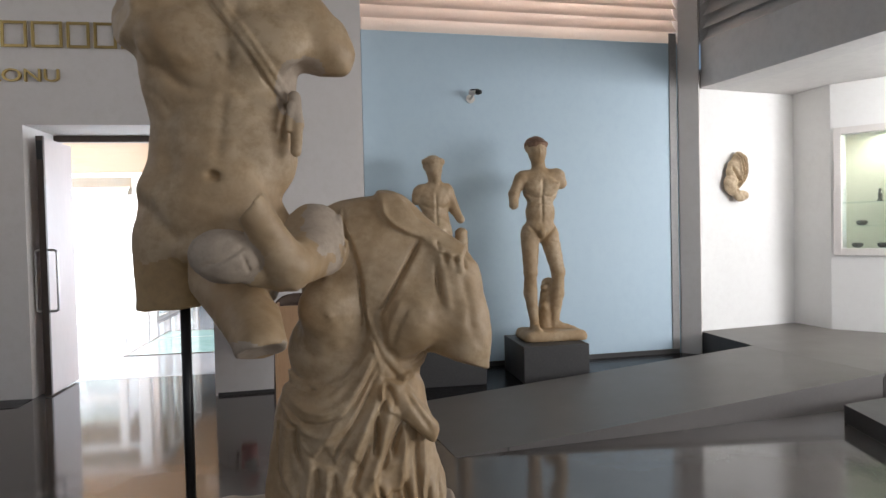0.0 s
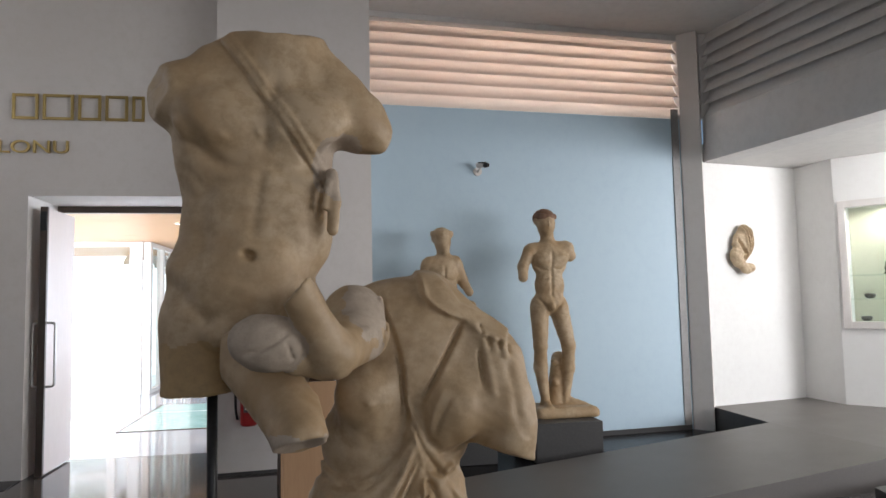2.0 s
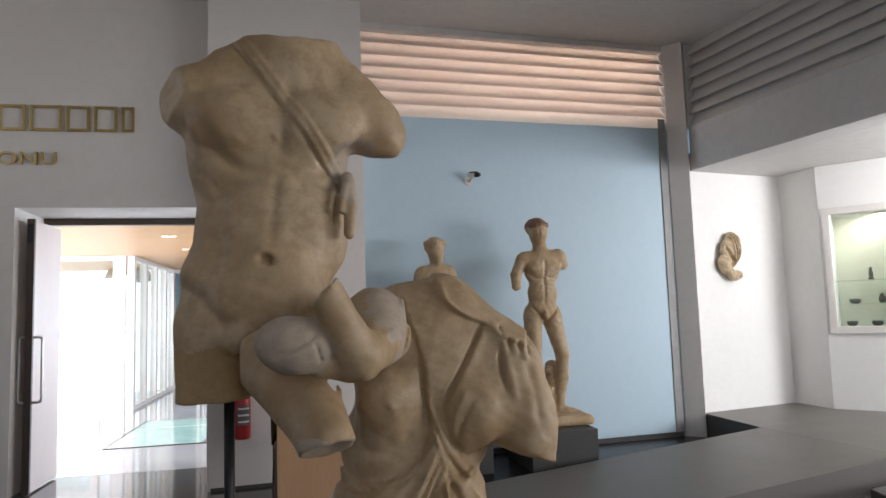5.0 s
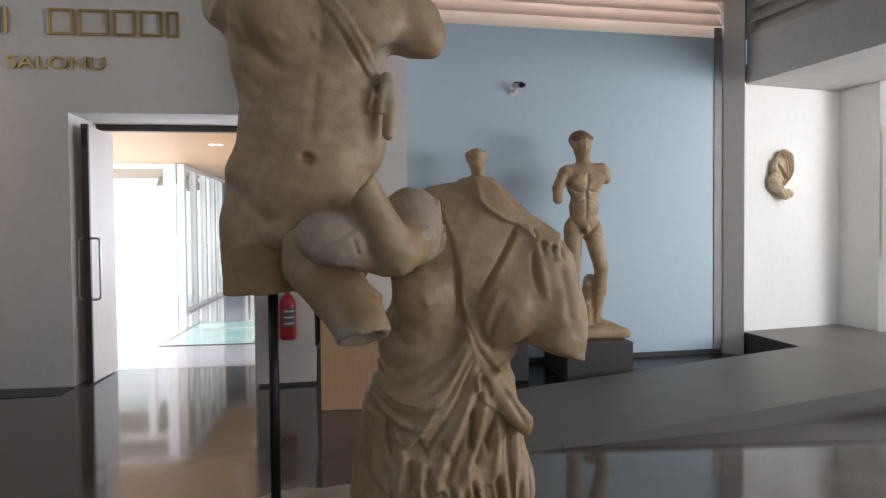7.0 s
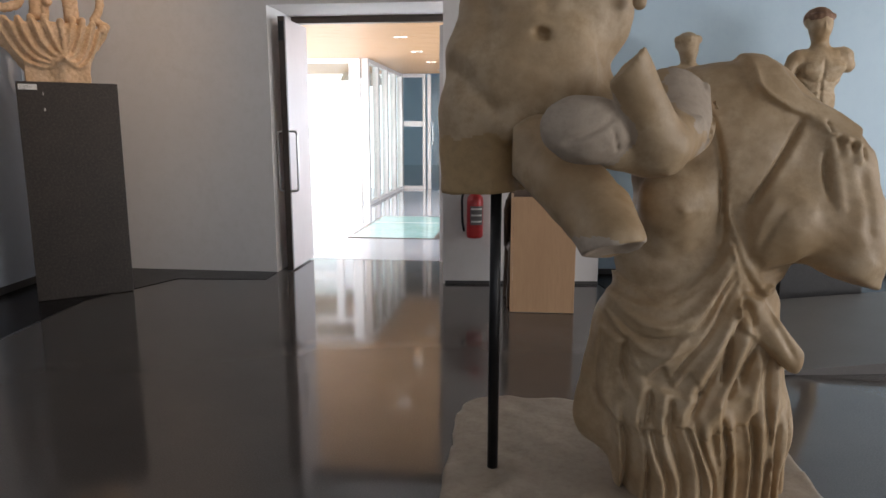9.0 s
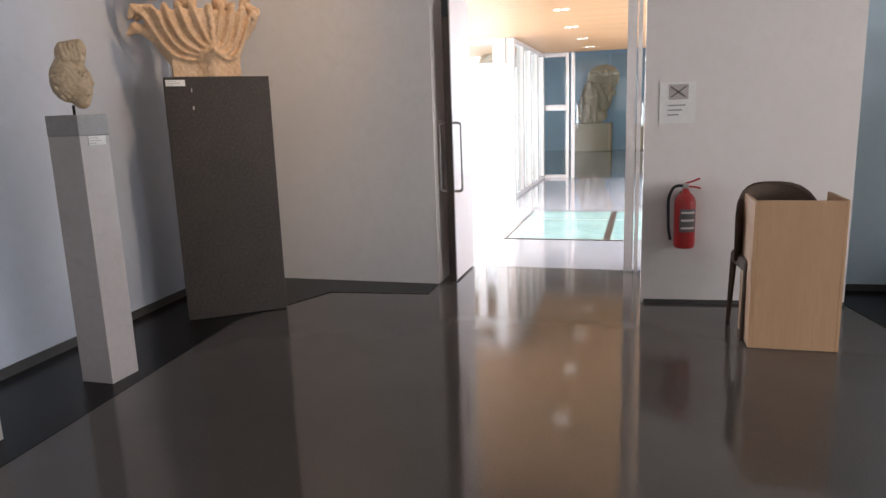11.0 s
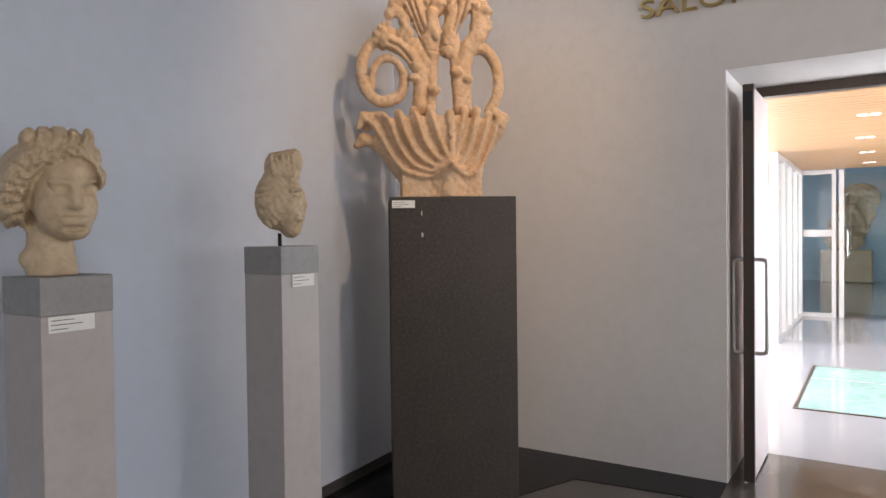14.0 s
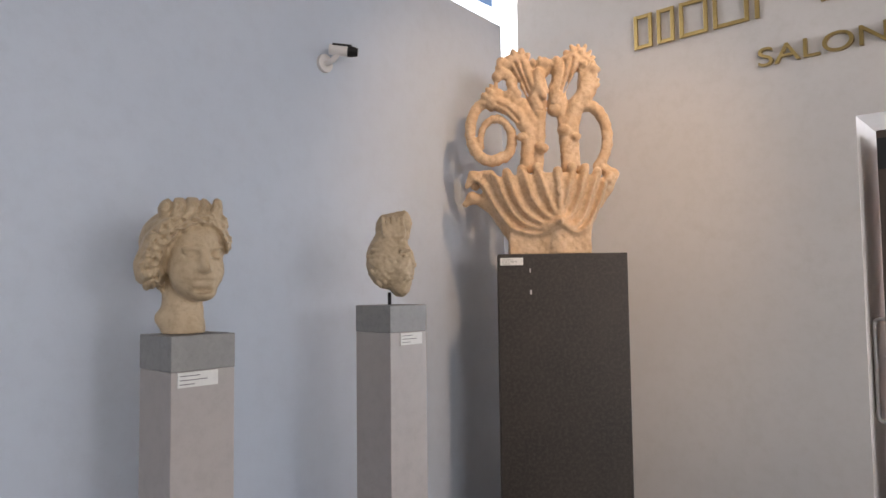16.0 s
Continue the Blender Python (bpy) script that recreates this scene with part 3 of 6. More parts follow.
structure(link("floor_landing", prism([(3.9, 6.6), (3.88, 5.61), (4.06, 4.32), (4.6, 4.1), (8.6, 1.0), (8.6, 5.0), (5.5, 6.6), (5.2, 6.85)], 0.0005, STEP), RAMP), "raised grey terrazzo landing", "floor")
structure(link("trim_landing", prism([(3.885, 6.56), (3.875, 5.66), (3.882, 5.66), (3.892, 6.56)], 0.004, STEP + 0.002), CHARCOAL), "black side of the landing", "trim")
A = Vector((0.84, 3.87))
U = Vector((math.cos(radians(8)), math.sin(radians(8))))
V = Vector((-U.y, U.x))
SLOPE = 0.0708


def ramp_top(x, y):
    return max(0.003, SLOPE * (Vector((x, y)) - A).dot(U))


structure(link("ramp", prism([tuple(A + U * u + V * v) for u, v in ((0.02, 0), (3.25, 0), (3.25, 1.3), (0.02, 1.3))], 0.0005, ramp_top), RAMP), "long sloping grey terrazzo ramp", "ramp")
bm = bmesh.new()
add_prism(bm, [tuple(A + U * u + V * v) for u, v in ((0.35, -0.012), (3.25, -0.012), (3.25, 0.0), (0.35, 0.0))], lambda x, y: ramp_top(x, y) - 0.02, lambda x, y: ramp_top(x, y) + 0.003)
structure(link("trim_ramp", bm, RAMP), "rounded nosing along the ramp", "trim")
structure(link("step_low", prism([(3.48, 4.0), (3.33, 3.4), (3.1, 2.0), (8.6, 1.2), (8.6, 3.4), (4.3, 4.2)], 0.0005, 0.12), CHARCOAL), "low dark stone step", "step")

structure(link("wall_louvre_end", box(3.93, 4.5, 6.52, 6.62, 3.2, CEIL), LOUVRE), "grey wall at the end of the louvres", "wall")

# closing walls
structure(link("wall_south", box(-5.2, -2.2, -5.2, -5.0, 0, CEIL), WHITE), "white plastered wall", "wall")
structure(link("wall_south_east", box(4.2, 8.6, -5.2, -5.0, 0, CEIL), WHITE), "white plastered wall", "wall")
structure(link("wall_south_low", box(-2.2, 4.2, -5.2, -5.0, 0, 1.1), WHITE), "white plastered wall below the window", "wall")
structure(link("wall_south_top", box(-2.2, 4.2, -5.2, -5.0, 3.5, CEIL), WHITE), "white plastered wall above the window", "wall")
structure(link("wall_east_low", box(8.5, 8.65, -5.2, 7.4, 0, 0.5), WHITE), "white plastered wall below the window", "wall")
structure(link("wall_east_top", box(8.5, 8.65, -5.2, 7.4, 2.65, LOW + 0.2), WHITE), "white plastered wall above the window", "wall")
structure(link("wall_east_north", box(8.5, 8.65, 5.8, 7.4, 0.5, 2.65), WHITE), "white plastered wall", "wall")
structure(link("wall_east_south", box(8.5, 8.65, -5.2, -3.9, 0.5, 2.65), WHITE), "white plastered wall", "wall")

# ---- doorway and corridor ----
structure(link("trim_door_header", box(-2.34, -0.82, 6.72, 6.80, 2.222, 2.281), BROWN_METAL), "brown metal door frame head", "trim")
bm = box(-0.955, -0.885, 6.73, 6.80, 0.002, 2.19)
add_box(bm, -0.875, -0.845, 6.70, 6.78, 0.002, 2.19)
structure(link("trim_door_post", bm, ALU), "pale metal door frame post", "trim")

door = holder("door_1", (-2.235, 6.78, 0.0), "open pinkish-white door leaf with dark metal edge", "door")
structure(door)
part("door_panel", box(-0.02, 0.02, -0.60, 0.0, 0.015, 2.19), LEAF, door)
part("door_edge", box(-0.028, 0.028, -0.63, -0.601, 0.012, 2.20), BROWN_METAL, door, "dark bronze metal door edge")
for side in (-1, 1):
    path = rounded_path([(side * 0.02, -0.575, 0.72), (side * 0.085, -0.575, 0.72), (side * 0.085, -0.575, 1.24), (side * 0.02, -0.575, 1.24)], 0.03)
    part("door_handle", tube(path, 0.011, 10), STEEL, door, "brushed steel pull handle", smooth=True)
part("closer", box(-0.025, 0.025, -0.64, -0.631, 2.0, 2.16, 0.002), RUBBER, door, "black lock plate")

structure(link("ceiling_corridor", box(-5.6, 0.9, 6.8, 14.75, 2.395, 2.6), PLANK), "warm larch board ceiling", "ceiling")
bm = bmesh.new()
for i in range(64):
    y = 6.86 + i * 0.122
    add_box(bm, -5.5, 0.8, y, y + 0.112, 2.376, 2.392)
bm2 = link("ceiling_boards", bm, PLANK)
structure(bm2, "narrow larch ceiling boards with dark joints", "ceiling")
structure(link("wall_corridor_east_low", box(0.85, 0.95, 6.8, 14.7, 0, 0.4), WHITE), "white wall below the corridor windows", "wall")
structure(link("wall_corridor_near", box(-0.82, 0.9, 6.91, 7.0, 0, 2.39), WHITE), "white corridor wall", "wall")
structure(link("wall_corridor_west_near", box(-5.6, -2.6, 6.81, 6.95, 0, 2.39), WHITE), "white corridor wall", "wall")


def glazed_frame(name, p, q, z1, posts, label, width=0.07, rail=None):
    """A glazed screen: posts at shares of its length, head, sill and panes."""
    root = tagged(new(name), label, "window", kind="structure")
    p, q = Vector((*p, 0)), Vector((*q, 0))
    root.location = p
    d = q - p
    ang = math.degrees(math.atan2(d.y, d.x))
    root.rotation_euler = (0, 0, radians(ang))
    long = d.length
    for s in posts:
        part("post", box(s * long - width / 2, s * long + width / 2, -0.05, 0.05, 0, z1), ALU, root)
    part("head", box(0, long, -0.045, 0.045, z1 - 0.07, z1), ALU, root)
    part("sill", box(0, long, -0.045, 0.045, 0, 0.06), ALU, root)
    for a, b in zip(posts, posts[1:]):
        g = part("pane", box(a * long + width / 2, b * long - width / 2, -0.004, 0.004, 0.06, z1 - 0.07), GLASS, root)
        g.visible_shadow = False
        if rail:
            part("rail", box(a * long + width / 2, b * long - width / 2, -0.03, 0.03, rail, rail + 0.11), ALU, root)
    return root


glazed_frame("window_2", (-2.72, 11.4), (-2.72, 14.6), 2.37, (0.01, 0.26, 0.5, 0.75, 0.99), "pale aluminium glazed screen along the corridor", 0.12)
glazed_frame("window_3", (-2.72, 14.7), (-2.22, 14.7), 2.37, (0.02, 0.98), "pale aluminium side light with a cross rail", 0.06, rail=1.3)
glazed_frame("window_4", (-0.62, 14.7), (0.8, 14.7), 2.37, (0.02, 0.5, 0.98), "pale aluminium side light", 0.07)
for x, side in ((-2.16, 1), (-0.72, -1)):
    leaf = tagged(holder("door_glass", (x, 14.7, 0), "glass door with pale metal frame and steel pull", "door"), kind="structure")
    w = 0.70 * side
    for a, b in ((0.0, 0.07 * side),):
        part("stile", box(min(a, b), max(a, b), -0.03, 0.03, 0, 2.36), ALU, leaf)
    part("pane", box(min(0.07 * side, w), max(0.07 * side, w), -0.004, 0.004, 0.05, 2.3), GLASS, leaf).visible_shadow = False
    hx = 0.12 * side
    part("door_handle", tube(rounded_path([(hx, -0.02, 0.95), (hx, -0.08, 0.95), (hx, -0.08, 1.4), (hx, -0.02, 1.4)], 0.03), 0.011, 8), STEEL, leaf, smooth=True)

# white outer door unit, seen against the daylight
unit = holder("door_2", (-4.6, 11.4, 0), "white framed outer door with tall panes in bright daylight", "door")
structure(unit)
for x0, x1, z0, z1 in ((0.0, 0.12, 0, 2.37), (1.62, 1.8, 0, 2.37), (0.12, 1.62, 1.93, 2.02), (0.12, 1.45, 0.0, 0.3), (0.24, 1.33, 1.12, 1.27), (0.12, 0.24, 0.3, 1.93), (1.33, 1.45, 0.3, 1.93), (1.45, 1.62, 0.0, 0.1), (0.12, 1.62, 2.3, 2.37)):
    part("frame", box(x0, x1, -0.04, 0.04, z0, z1, 0.004), WHITE, unit)
part("pane", box(0.24, 1.33, -0.004, 0.004, 0.3, 1.12), GLASS, unit).visible_shadow = False
part("pane", box(0.24, 1.33, -0.004, 0.004, 1.27, 1.93), GLASS, unit).visible_shadow = False
part("pane", box(0.12, 1.62, -0.004, 0.004, 2.02, 2.3), GLASS, unit).visible_shadow = False
structure(link("backdrop", box(-9.5, -2.8, 14.6, 14.66, -0.2, 5.0), SKY_GLOW), "bright daylight outdoors", "backdrop")
structure(link("backdrop_west", box(-6.9, -6.8, 6.0, 15.9, -0.2, 5.0), SKY_GLOW), "bright daylight outdoors", "backdrop")
arch = link("arch_outside", add_tube(bmesh.new(), [(-3.45 + 0.3 * math.cos(a), 14.2, 2.12 + 0.28 * math.sin(a)) for a in [math.pi * k / 12 for k in range(13)]], 0.14, 8), SLAB)
tagged(arch, "brown brick arch of a building outdoors", "arch")

# glass floor panel
gf = holder("floor_panel", (-1.45, 9.06, 0.001), "greenish glass floor panel over an excavation", "floor panel")
structure(gf)
for x0, x1 in ((-0.72, 0.26), (0.33, 1.2)):
    for y0, y1 in ((-0.97, 0.31), (0.335, 0.97)):
        part("pane", box(x0, x1, y0, y1, 0.001, 0.006), FLOOR_GLASS, gf)
part("bar", box(-0.72, 1.2, 0.31, 0.335, 0.001, 0.0065), ALU, gf, "pale joint bar")
part("bar", box(0.26, 0.33, -0.97, 0.97, 0.001, 0.007), BROWN_METAL, gf)
part("rim", box(-0.75, -0.72, -1.0, 1.0, 0.001, 0.007), BROWN_METAL, gf)
part("rim", box(-0.72, 1.2, -1.0, -0.97, 0.001, 0.007), BROWN_METAL, gf)
part("rim", box(-0.72, 1.2, 0.97, 1.0, 0.001, 0.007), BROWN_METAL, gf)

# downlights in the board ceiling
def downlight():
    root = holder("downlight", (0, 0, 0), "small twin recessed downlight in the board ceiling", "lamp", group="corridor downlights")
    for x in (-0.045, 0.045):
        part("rim", add_tube(bmesh.new(), [(x + 0.038 * math.cos(a), 0.038 * math.sin(a), 0.0) for a in [2 * math.pi * k / 12 for k in range(13)]], 0.006, 6), ALU, root)
        bm = bmesh.new()
        add_tube(bm, [(x, 0, 0.004), (x, 0, 0.0005)], 0.034, 12)
        part("bulb", bm, LAMP_GLOW, root)
    return root


first = downlight()
first.location = (-1.70, 8.9, 2.368)
for y in (10.55, 12.15, 13.7):
    copy_thing(first, pose(-1.75, y, 2.368))
for y in (10.55, 12.15, 13.7):
    copy_thing(first, pose(-0.35, y, 2.368))

# far gallery
structure(link("wall_far", box(-5.6, 4.0, 24.0, 24.2, 0, 4.0), FAR_BLUE), "pale blue wall of the far gallery", "wall")
structure(link("wall_far_west", box(-5.6, -5.4, 14.8, 24.0, 0, 4.0), FAR_BLUE), "pale blue wall of the far gallery", "wall")
structure(link("wall_far_east", box(3.9, 4.0, 14.8, 24.0, 0, 4.0), FAR_BLUE), "pale blue wall of the far gallery", "wall")
structure(link("ceiling_far", box(-5.6, 4.0, 14.8, 24.2, 4.0, 4.2), CEILING), "white ceiling of the far gallery", "ceiling")
structure(link("wall_far_front", box(-5.6, 4.0, 14.75, 14.85, 2.4, 4.2), WHITE), "white wall above the glass doors", "wall")

# drawing grids for folds: (u, v) to metres across and up
def LM(u, v):
    return -2.9005 + 0.005206 * u + -0.000106 * v, 3.5070 + -0.000126 * u + -0.005081 * v


def LK(u, v):
    return -1.4934 + 0.002150 * u + -0.000017 * v, 1.1798 + -0.000011 * u + -0.002159 * v


# ---- near statue group: male torso on a rod and a draped figure on one slab ----
def torso():
    s = Stone((-0.50, 1.98, 1.02), (0.36, 2.48, 2.26), 0.0068)
    s.ball((-0.125, 2.28, 1.80), (0.215, 0.13, 0.26), 0.04)
    s.ball((-0.132, 2.265, 1.57), (0.22, 0.122, 0.20), 0.07)
    s.ball((-0.165, 2.27, 1.33), (0.222, 0.135, 0.15), 0.06)
    s.limb((-0.285, 2.265, 1.30), (-0.283, 2.255, 1.0), 0.116, 0.112, 0.05)
    s.limb((-0.05, 2.26, 1.30), (0.0, 2.14, 1.14), 0.118, 0.108, 0.05)
    # shoulders and neck
    s.limb((-0.16, 2.29, 2.03), (-0.35, 2.27, 1.97), 0.105, 0.105, 0.05)
    s.ball((-0.285, 2.28, 1.82), (0.085, 0.10, 0.16), 0.05)
    s.ball((-0.295, 2.27, 1.455), (0.092, 0.11, 0.085), 0.05)
    s.limb((-0.05, 2.29, 2.03), (0.165, 2.28, 1.915), 0.10, 0.09, 0.06)
    s.limb((0.13, 2.28, 1.92), (0.215, 2.275, 1.865), 0.088, 0.058, 0.04)
    s.limb((-0.24, 2.29, 2.06), (-0.08, 2.29, 2.13), 0.085, 0.09, 0.04)
    s.limb((-0.05, 2.29, 2.13), (0.10, 2.29, 2.00), 0.09, 0.085, 0.04)
    s.limb((-0.08, 2.30, 2.02), (-0.06, 2.28, 2.24), 0.125, 0.12, 0.06)
    s.ball((-0.235, 2.17, 1.885), (0.115, 0.055, 0.085), 0.05)
    s.ball((0.01, 2.17, 1.88), (0.115, 0.055, 0.085), 0.05)
    s.ball((-0.15, 2.155, 1.42), (0.13, 0.05, 0.11), 0.07)
    s.ball((-0.21, 2.135, 1.275), (0.05, 0.035, 0.04), 0.03)
    # breaks
    s.slice((0, 0, 1.118), (0.04, 0, -1))
    s.slice((-0.395, 2.2, 1.95), (-1, -0.62, 0.16), rough=0.006)
    s.slice((0.262, 2.2, 1.86), (1, -0.1, -0.35), rough=0.003)
    s.slice((-0.06, 2.2, 2.150), (0.04, -0.25, 1), rough=0.005)
    s.ball((0.21, 2.25, 1.72), (0.085, 0.16, 0.075), 0.03, mode="cut")
    f = 2.27
    # chest, belly and hip lines
    for line, w, h in (
        ([(-0.067, 2.041), (-0.090, 1.879), (-0.108, 1.777)], 0.016, -0.011),
        ([(-0.108, 1.757), (-0.120, 1.660), (-0.134, 1.536)], 0.014, -0.009),
        ([(-0.293, 1.865), (-0.254, 1.774), (-0.175, 1.736), (-0.114, 1.757)], 0.016, -0.013),
        ([(-0.108, 1.757), (-0.038, 1.736), (0.053, 1.766), (0.113, 1.824)], 0.016, -0.013),
        ([(-0.289, 1.651), (-0.223, 1.699), (-0.120, 1.685), (-0.022, 1.698), (0.048, 1.644)], 0.018, -0.010),
        ([(-0.247, 1.618), (-0.128, 1.610), (0.002, 1.610)], 0.012, -0.006),
        ([(-0.258, 1.548), (-0.129, 1.541), (0.001, 1.543)], 0.012, -0.005),
        ([(-0.263, 1.692), (-0.274, 1.593), (-0.263, 1.479)], 0.022, -0.009),
        ([(0.022, 1.678), (0.027, 1.577), (0.016, 1.477)], 0.020, -0.008),
        ([(-0.385, 1.445), (-0.341, 1.400), (-0.284, 1.343), (-0.228, 1.293)], 0.016, -0.013),
        ([(0.062, 1.459), (0.015, 1.377), (-0.059, 1.313), (-0.131, 1.279)], 0.016, -0.011),
        ([(-0.371, 1.488), (-0.325, 1.445), (-0.287, 1.415)], 0.022, 0.012),
        ([(-0.178, 1.275), (-0.187, 1.187), (-0.180, 1.115)], 0.020, -0.035),
        ([(-0.339, 1.913), (-0.309, 1.856), (-0.286, 1.782)], 0.018, -0.014),
        ([(-0.348, 1.765), (-0.309, 1.732), (-0.270, 1.692)], 0.012, -0.006),
        ([(-0.351, 1.715), (-0.317, 1.675), (-0.286, 1.634)], 0.012, -0.006),
        ([(-0.225, 1.414), (-0.138, 1.388), (-0.042, 1.411)], 0.03, 0.008),
    ):
        s.emboss(line, w * 1.1, h * 0.72, f)
    s.emboss([(-0.148, 1.493), (-0.136, 1.488)], 0.011, -0.03, f, fade=False)
    s.emboss([(-0.171, 1.508), (-0.142, 1.514), (-0.116, 1.501)], 0.010, 0.006, f)
    s.emboss([(-0.115, 1.839), (-0.109, 1.831)], 0.010, 0.008, f, fade=False)
    s.emboss([(-0.218, 1.828), (-0.211, 1.824)], 0.010, 0.005, f, fade=False)
    # strap and its hanging end
    band = [(-0.221, 2.145), (-0.141, 2.030), (-0.053, 1.900), (0.028, 1.779), (0.092, 1.695)]
    edge = [(x + 0.8 * dx, z + 0.58 * dx) for dx, run in ((-0.017, band), (0.017, band[::-1])) for x, z in run]
    s.layer(edge, 0.008, 2.33, 0.004)
    s.emboss([(x - 0.018, z - 0.013) for x, z in band], 0.005, -0.007, 2.33, fade=False)
    s.emboss(band, 0.004, -0.004, 2.33, fade=False)
    s.emboss([(0.056, 1.729), (0.044, 1.619), (0.041, 1.594)], 0.008, -0.016, 2.3)
    return s


s = torso()
s.chain([(0.085, 2.20, 1.73), (0.093, 2.185, 1.65), (0.088, 2.18, 1.565)], 0.020, 0.016, 0.012)
s.chain([(0.075, 2.175, 1.70), (0.065, 2.17, 1.63)], 0.012, 0.009, 0.012)
s.rumple(0.16, 0.0016)
torso_ob = tagged(patches(s.thing("torso_statue", MARBLE), ((-0.29, 2.2, 1.16), (0.16, 0.25, 0.10), YELLOWED), ((0.12, 2.2, 1.75), (0.09, 0.2, 0.10), PLASTER)), "headless armless nude marble torso with a shoulder strap on a rod", "statue")

torso_ob.matrix_world = Matrix.Translation((-0.03, 0, 1.32)) @ Matrix.Diagonal((1.05, 1, 1.05, 1)) @ Matrix.Translation((0.03, 0, -1.32))


def draped():
    s = Stone((-0.22, 1.58, 0.27), (0.76, 2.50, 1.50), 0.0058)
    # bust with the broken sleeve, cut along its lower edge
    s.ball((0.319, 2.190, 1.179), (0.225, 0.165, 0.235), 0.05)
    s.limb((0.233, 2.200, 1.344), (0.357, 2.200, 1.355), 0.075, 0.080, 0.05)
    s.limb((0.399, 2.200, 1.316), (0.550, 2.160, 1.181), 0.090, 0.085, 0.05)
    s.limb((0.539, 2.150, 1.165), (0.576, 2.090, 1.041), 0.100, 0.080, 0.05)
    s.limb((0.576, 2.090, 1.041), (0.585, 2.060, 0.957), 0.072, 0.055, 0.03)
    s.limb((0.563, 2.120, 1.093), (0.624, 2.070, 0.987), 0.070, 0.028, 0.05)
    s.limb((0.624, 2.070, 0.987), (0.628, 2.070, 0.887), 0.028, 0.026, 0.03)
    s.slice((0.580, 2.050, 0.931), (-0.33, -0.25, -0.91), 0.006, rough=0.002)
    # breasts and belly
    s.ball((0.219, 2.150, 0.956), (0.165, 0.125, 0.16), 0.06)
    s.ball((0.363, 2.170, 0.954), (0.12, 0.12, 0.13), 0.06)
    s.ball((0.173, 2.055, 1.090), (0.088, 0.075, 0.085), 0.05)
    s.ball((0.431, 2.065, 1.048), (0.088, 0.075, 0.088), 0.05)
    # hips and skirt down to the slab
    s.ball((0.241, 2.160, 0.767), (0.185, 0.15, 0.12), 0.05)
    s.limb((0.208, 2.170, 0.765), (0.222, 2.190, 0.493), 0.150, 0.170, 0.05)
    s.limb((0.359, 2.170, 0.801), (0.402, 2.190, 0.486), 0.105, 0.118, 0.05)
    s.limb((0.222, 2.190, 0.493), (0.290, 2.220, 0.127), 0.165, 0.150, 0.05)
    s.limb((0.402, 2.190, 0.486), (0.433, 2.220, 0.130), 0.115, 0.105, 0.05)
    s.limb((0.085, 2.170, 0.763), (0.056, 2.220, 0.488), 0.060, 0.085, 0.04)
    # cut arm that reaches out, plaster shoulder, broken hand and thigh stump
    s.limb((-0.003, 1.720, 1.405), (0.086, 1.800, 1.230), 0.041, 0.056, 0.012)
    s.limb((0.091, 1.810, 1.234), (0.164, 2.000, 1.276), 0.058, 0.082, 0.025)
    s.ball((0.146, 2.020, 1.302), (0.092, 0.10, 0.106), 0.02)
    c = np.array((0.006, 1.710, 1.383))
    s.ball(tuple(c + 0.16 * np.array((-0.74, 0.05, 0.67))), 0.16, 0.004, mode="cut")
    s.limb((0.110, 1.840, 1.271), (0.178, 1.860, 1.287), 0.024, 0.010, 0.012)
    s.ball((-0.065, 1.775, 1.266), (0.092, 0.062, 0.070), 0.005, (0, 8, 0))
    s.limb((-0.004, 1.800, 1.227), (0.086, 1.830, 1.206), 0.040, 0.044, 0.008)
    s.limb((-0.144, 2.100, 1.212), (-0.016, 1.900, 1.074), 0.092, 0.078, 0.02)
    s.limb((-0.016, 1.900, 1.074), (0.012, 1.830, 1.026), 0.078, 0.074, 0.01)
    c = np.array((0.003, 1.850, 1.010))
    s.ball(tuple(c + 0.22 * np.array((0.20, -0.42, -0.88))), 0.22, 0.006, mode="cut")
    g = 2.17
    # cloth over the chest, its band, the lapped collar and the sleeve
    s.layer([(0.218, 1.363), (0.255, 1.269), (0.279, 1.185), (0.287, 1.101), (0.299, 1.031), (0.337, 0.941), (0.403, 0.865), (0.475, 0.902), (0.687, 0.880), (0.685, 1.271), (0.463, 1.348), (0.393, 1.458), (0.236, 1.458)], 0.011, g)
    s.layer([(0.289, 1.094), (0.317, 1.040), (0.345, 0.963), (0.384, 0.916), (0.419, 0.872), (0.376, 0.838), (0.338, 0.894), (0.306, 0.985), (0.292, 1.040)], 0.010, g)
    s.layer([(0.335, 1.458), (0.346, 1.376), (0.377, 1.338), (0.425, 1.312), (0.466, 1.298), (0.518, 1.255), (0.585, 1.227), (0.616, 1.270), (0.493, 1.371), (0.401, 1.473)], 0.016, g + 0.06)
    s.layer([(0.466, 1.291), (0.400, 1.181), (0.339, 1.078), (0.351, 0.992), (0.391, 0.940), (0.460, 0.953), (0.687, 0.880), (0.670, 1.209), (0.556, 1.255)], 0.007, g)
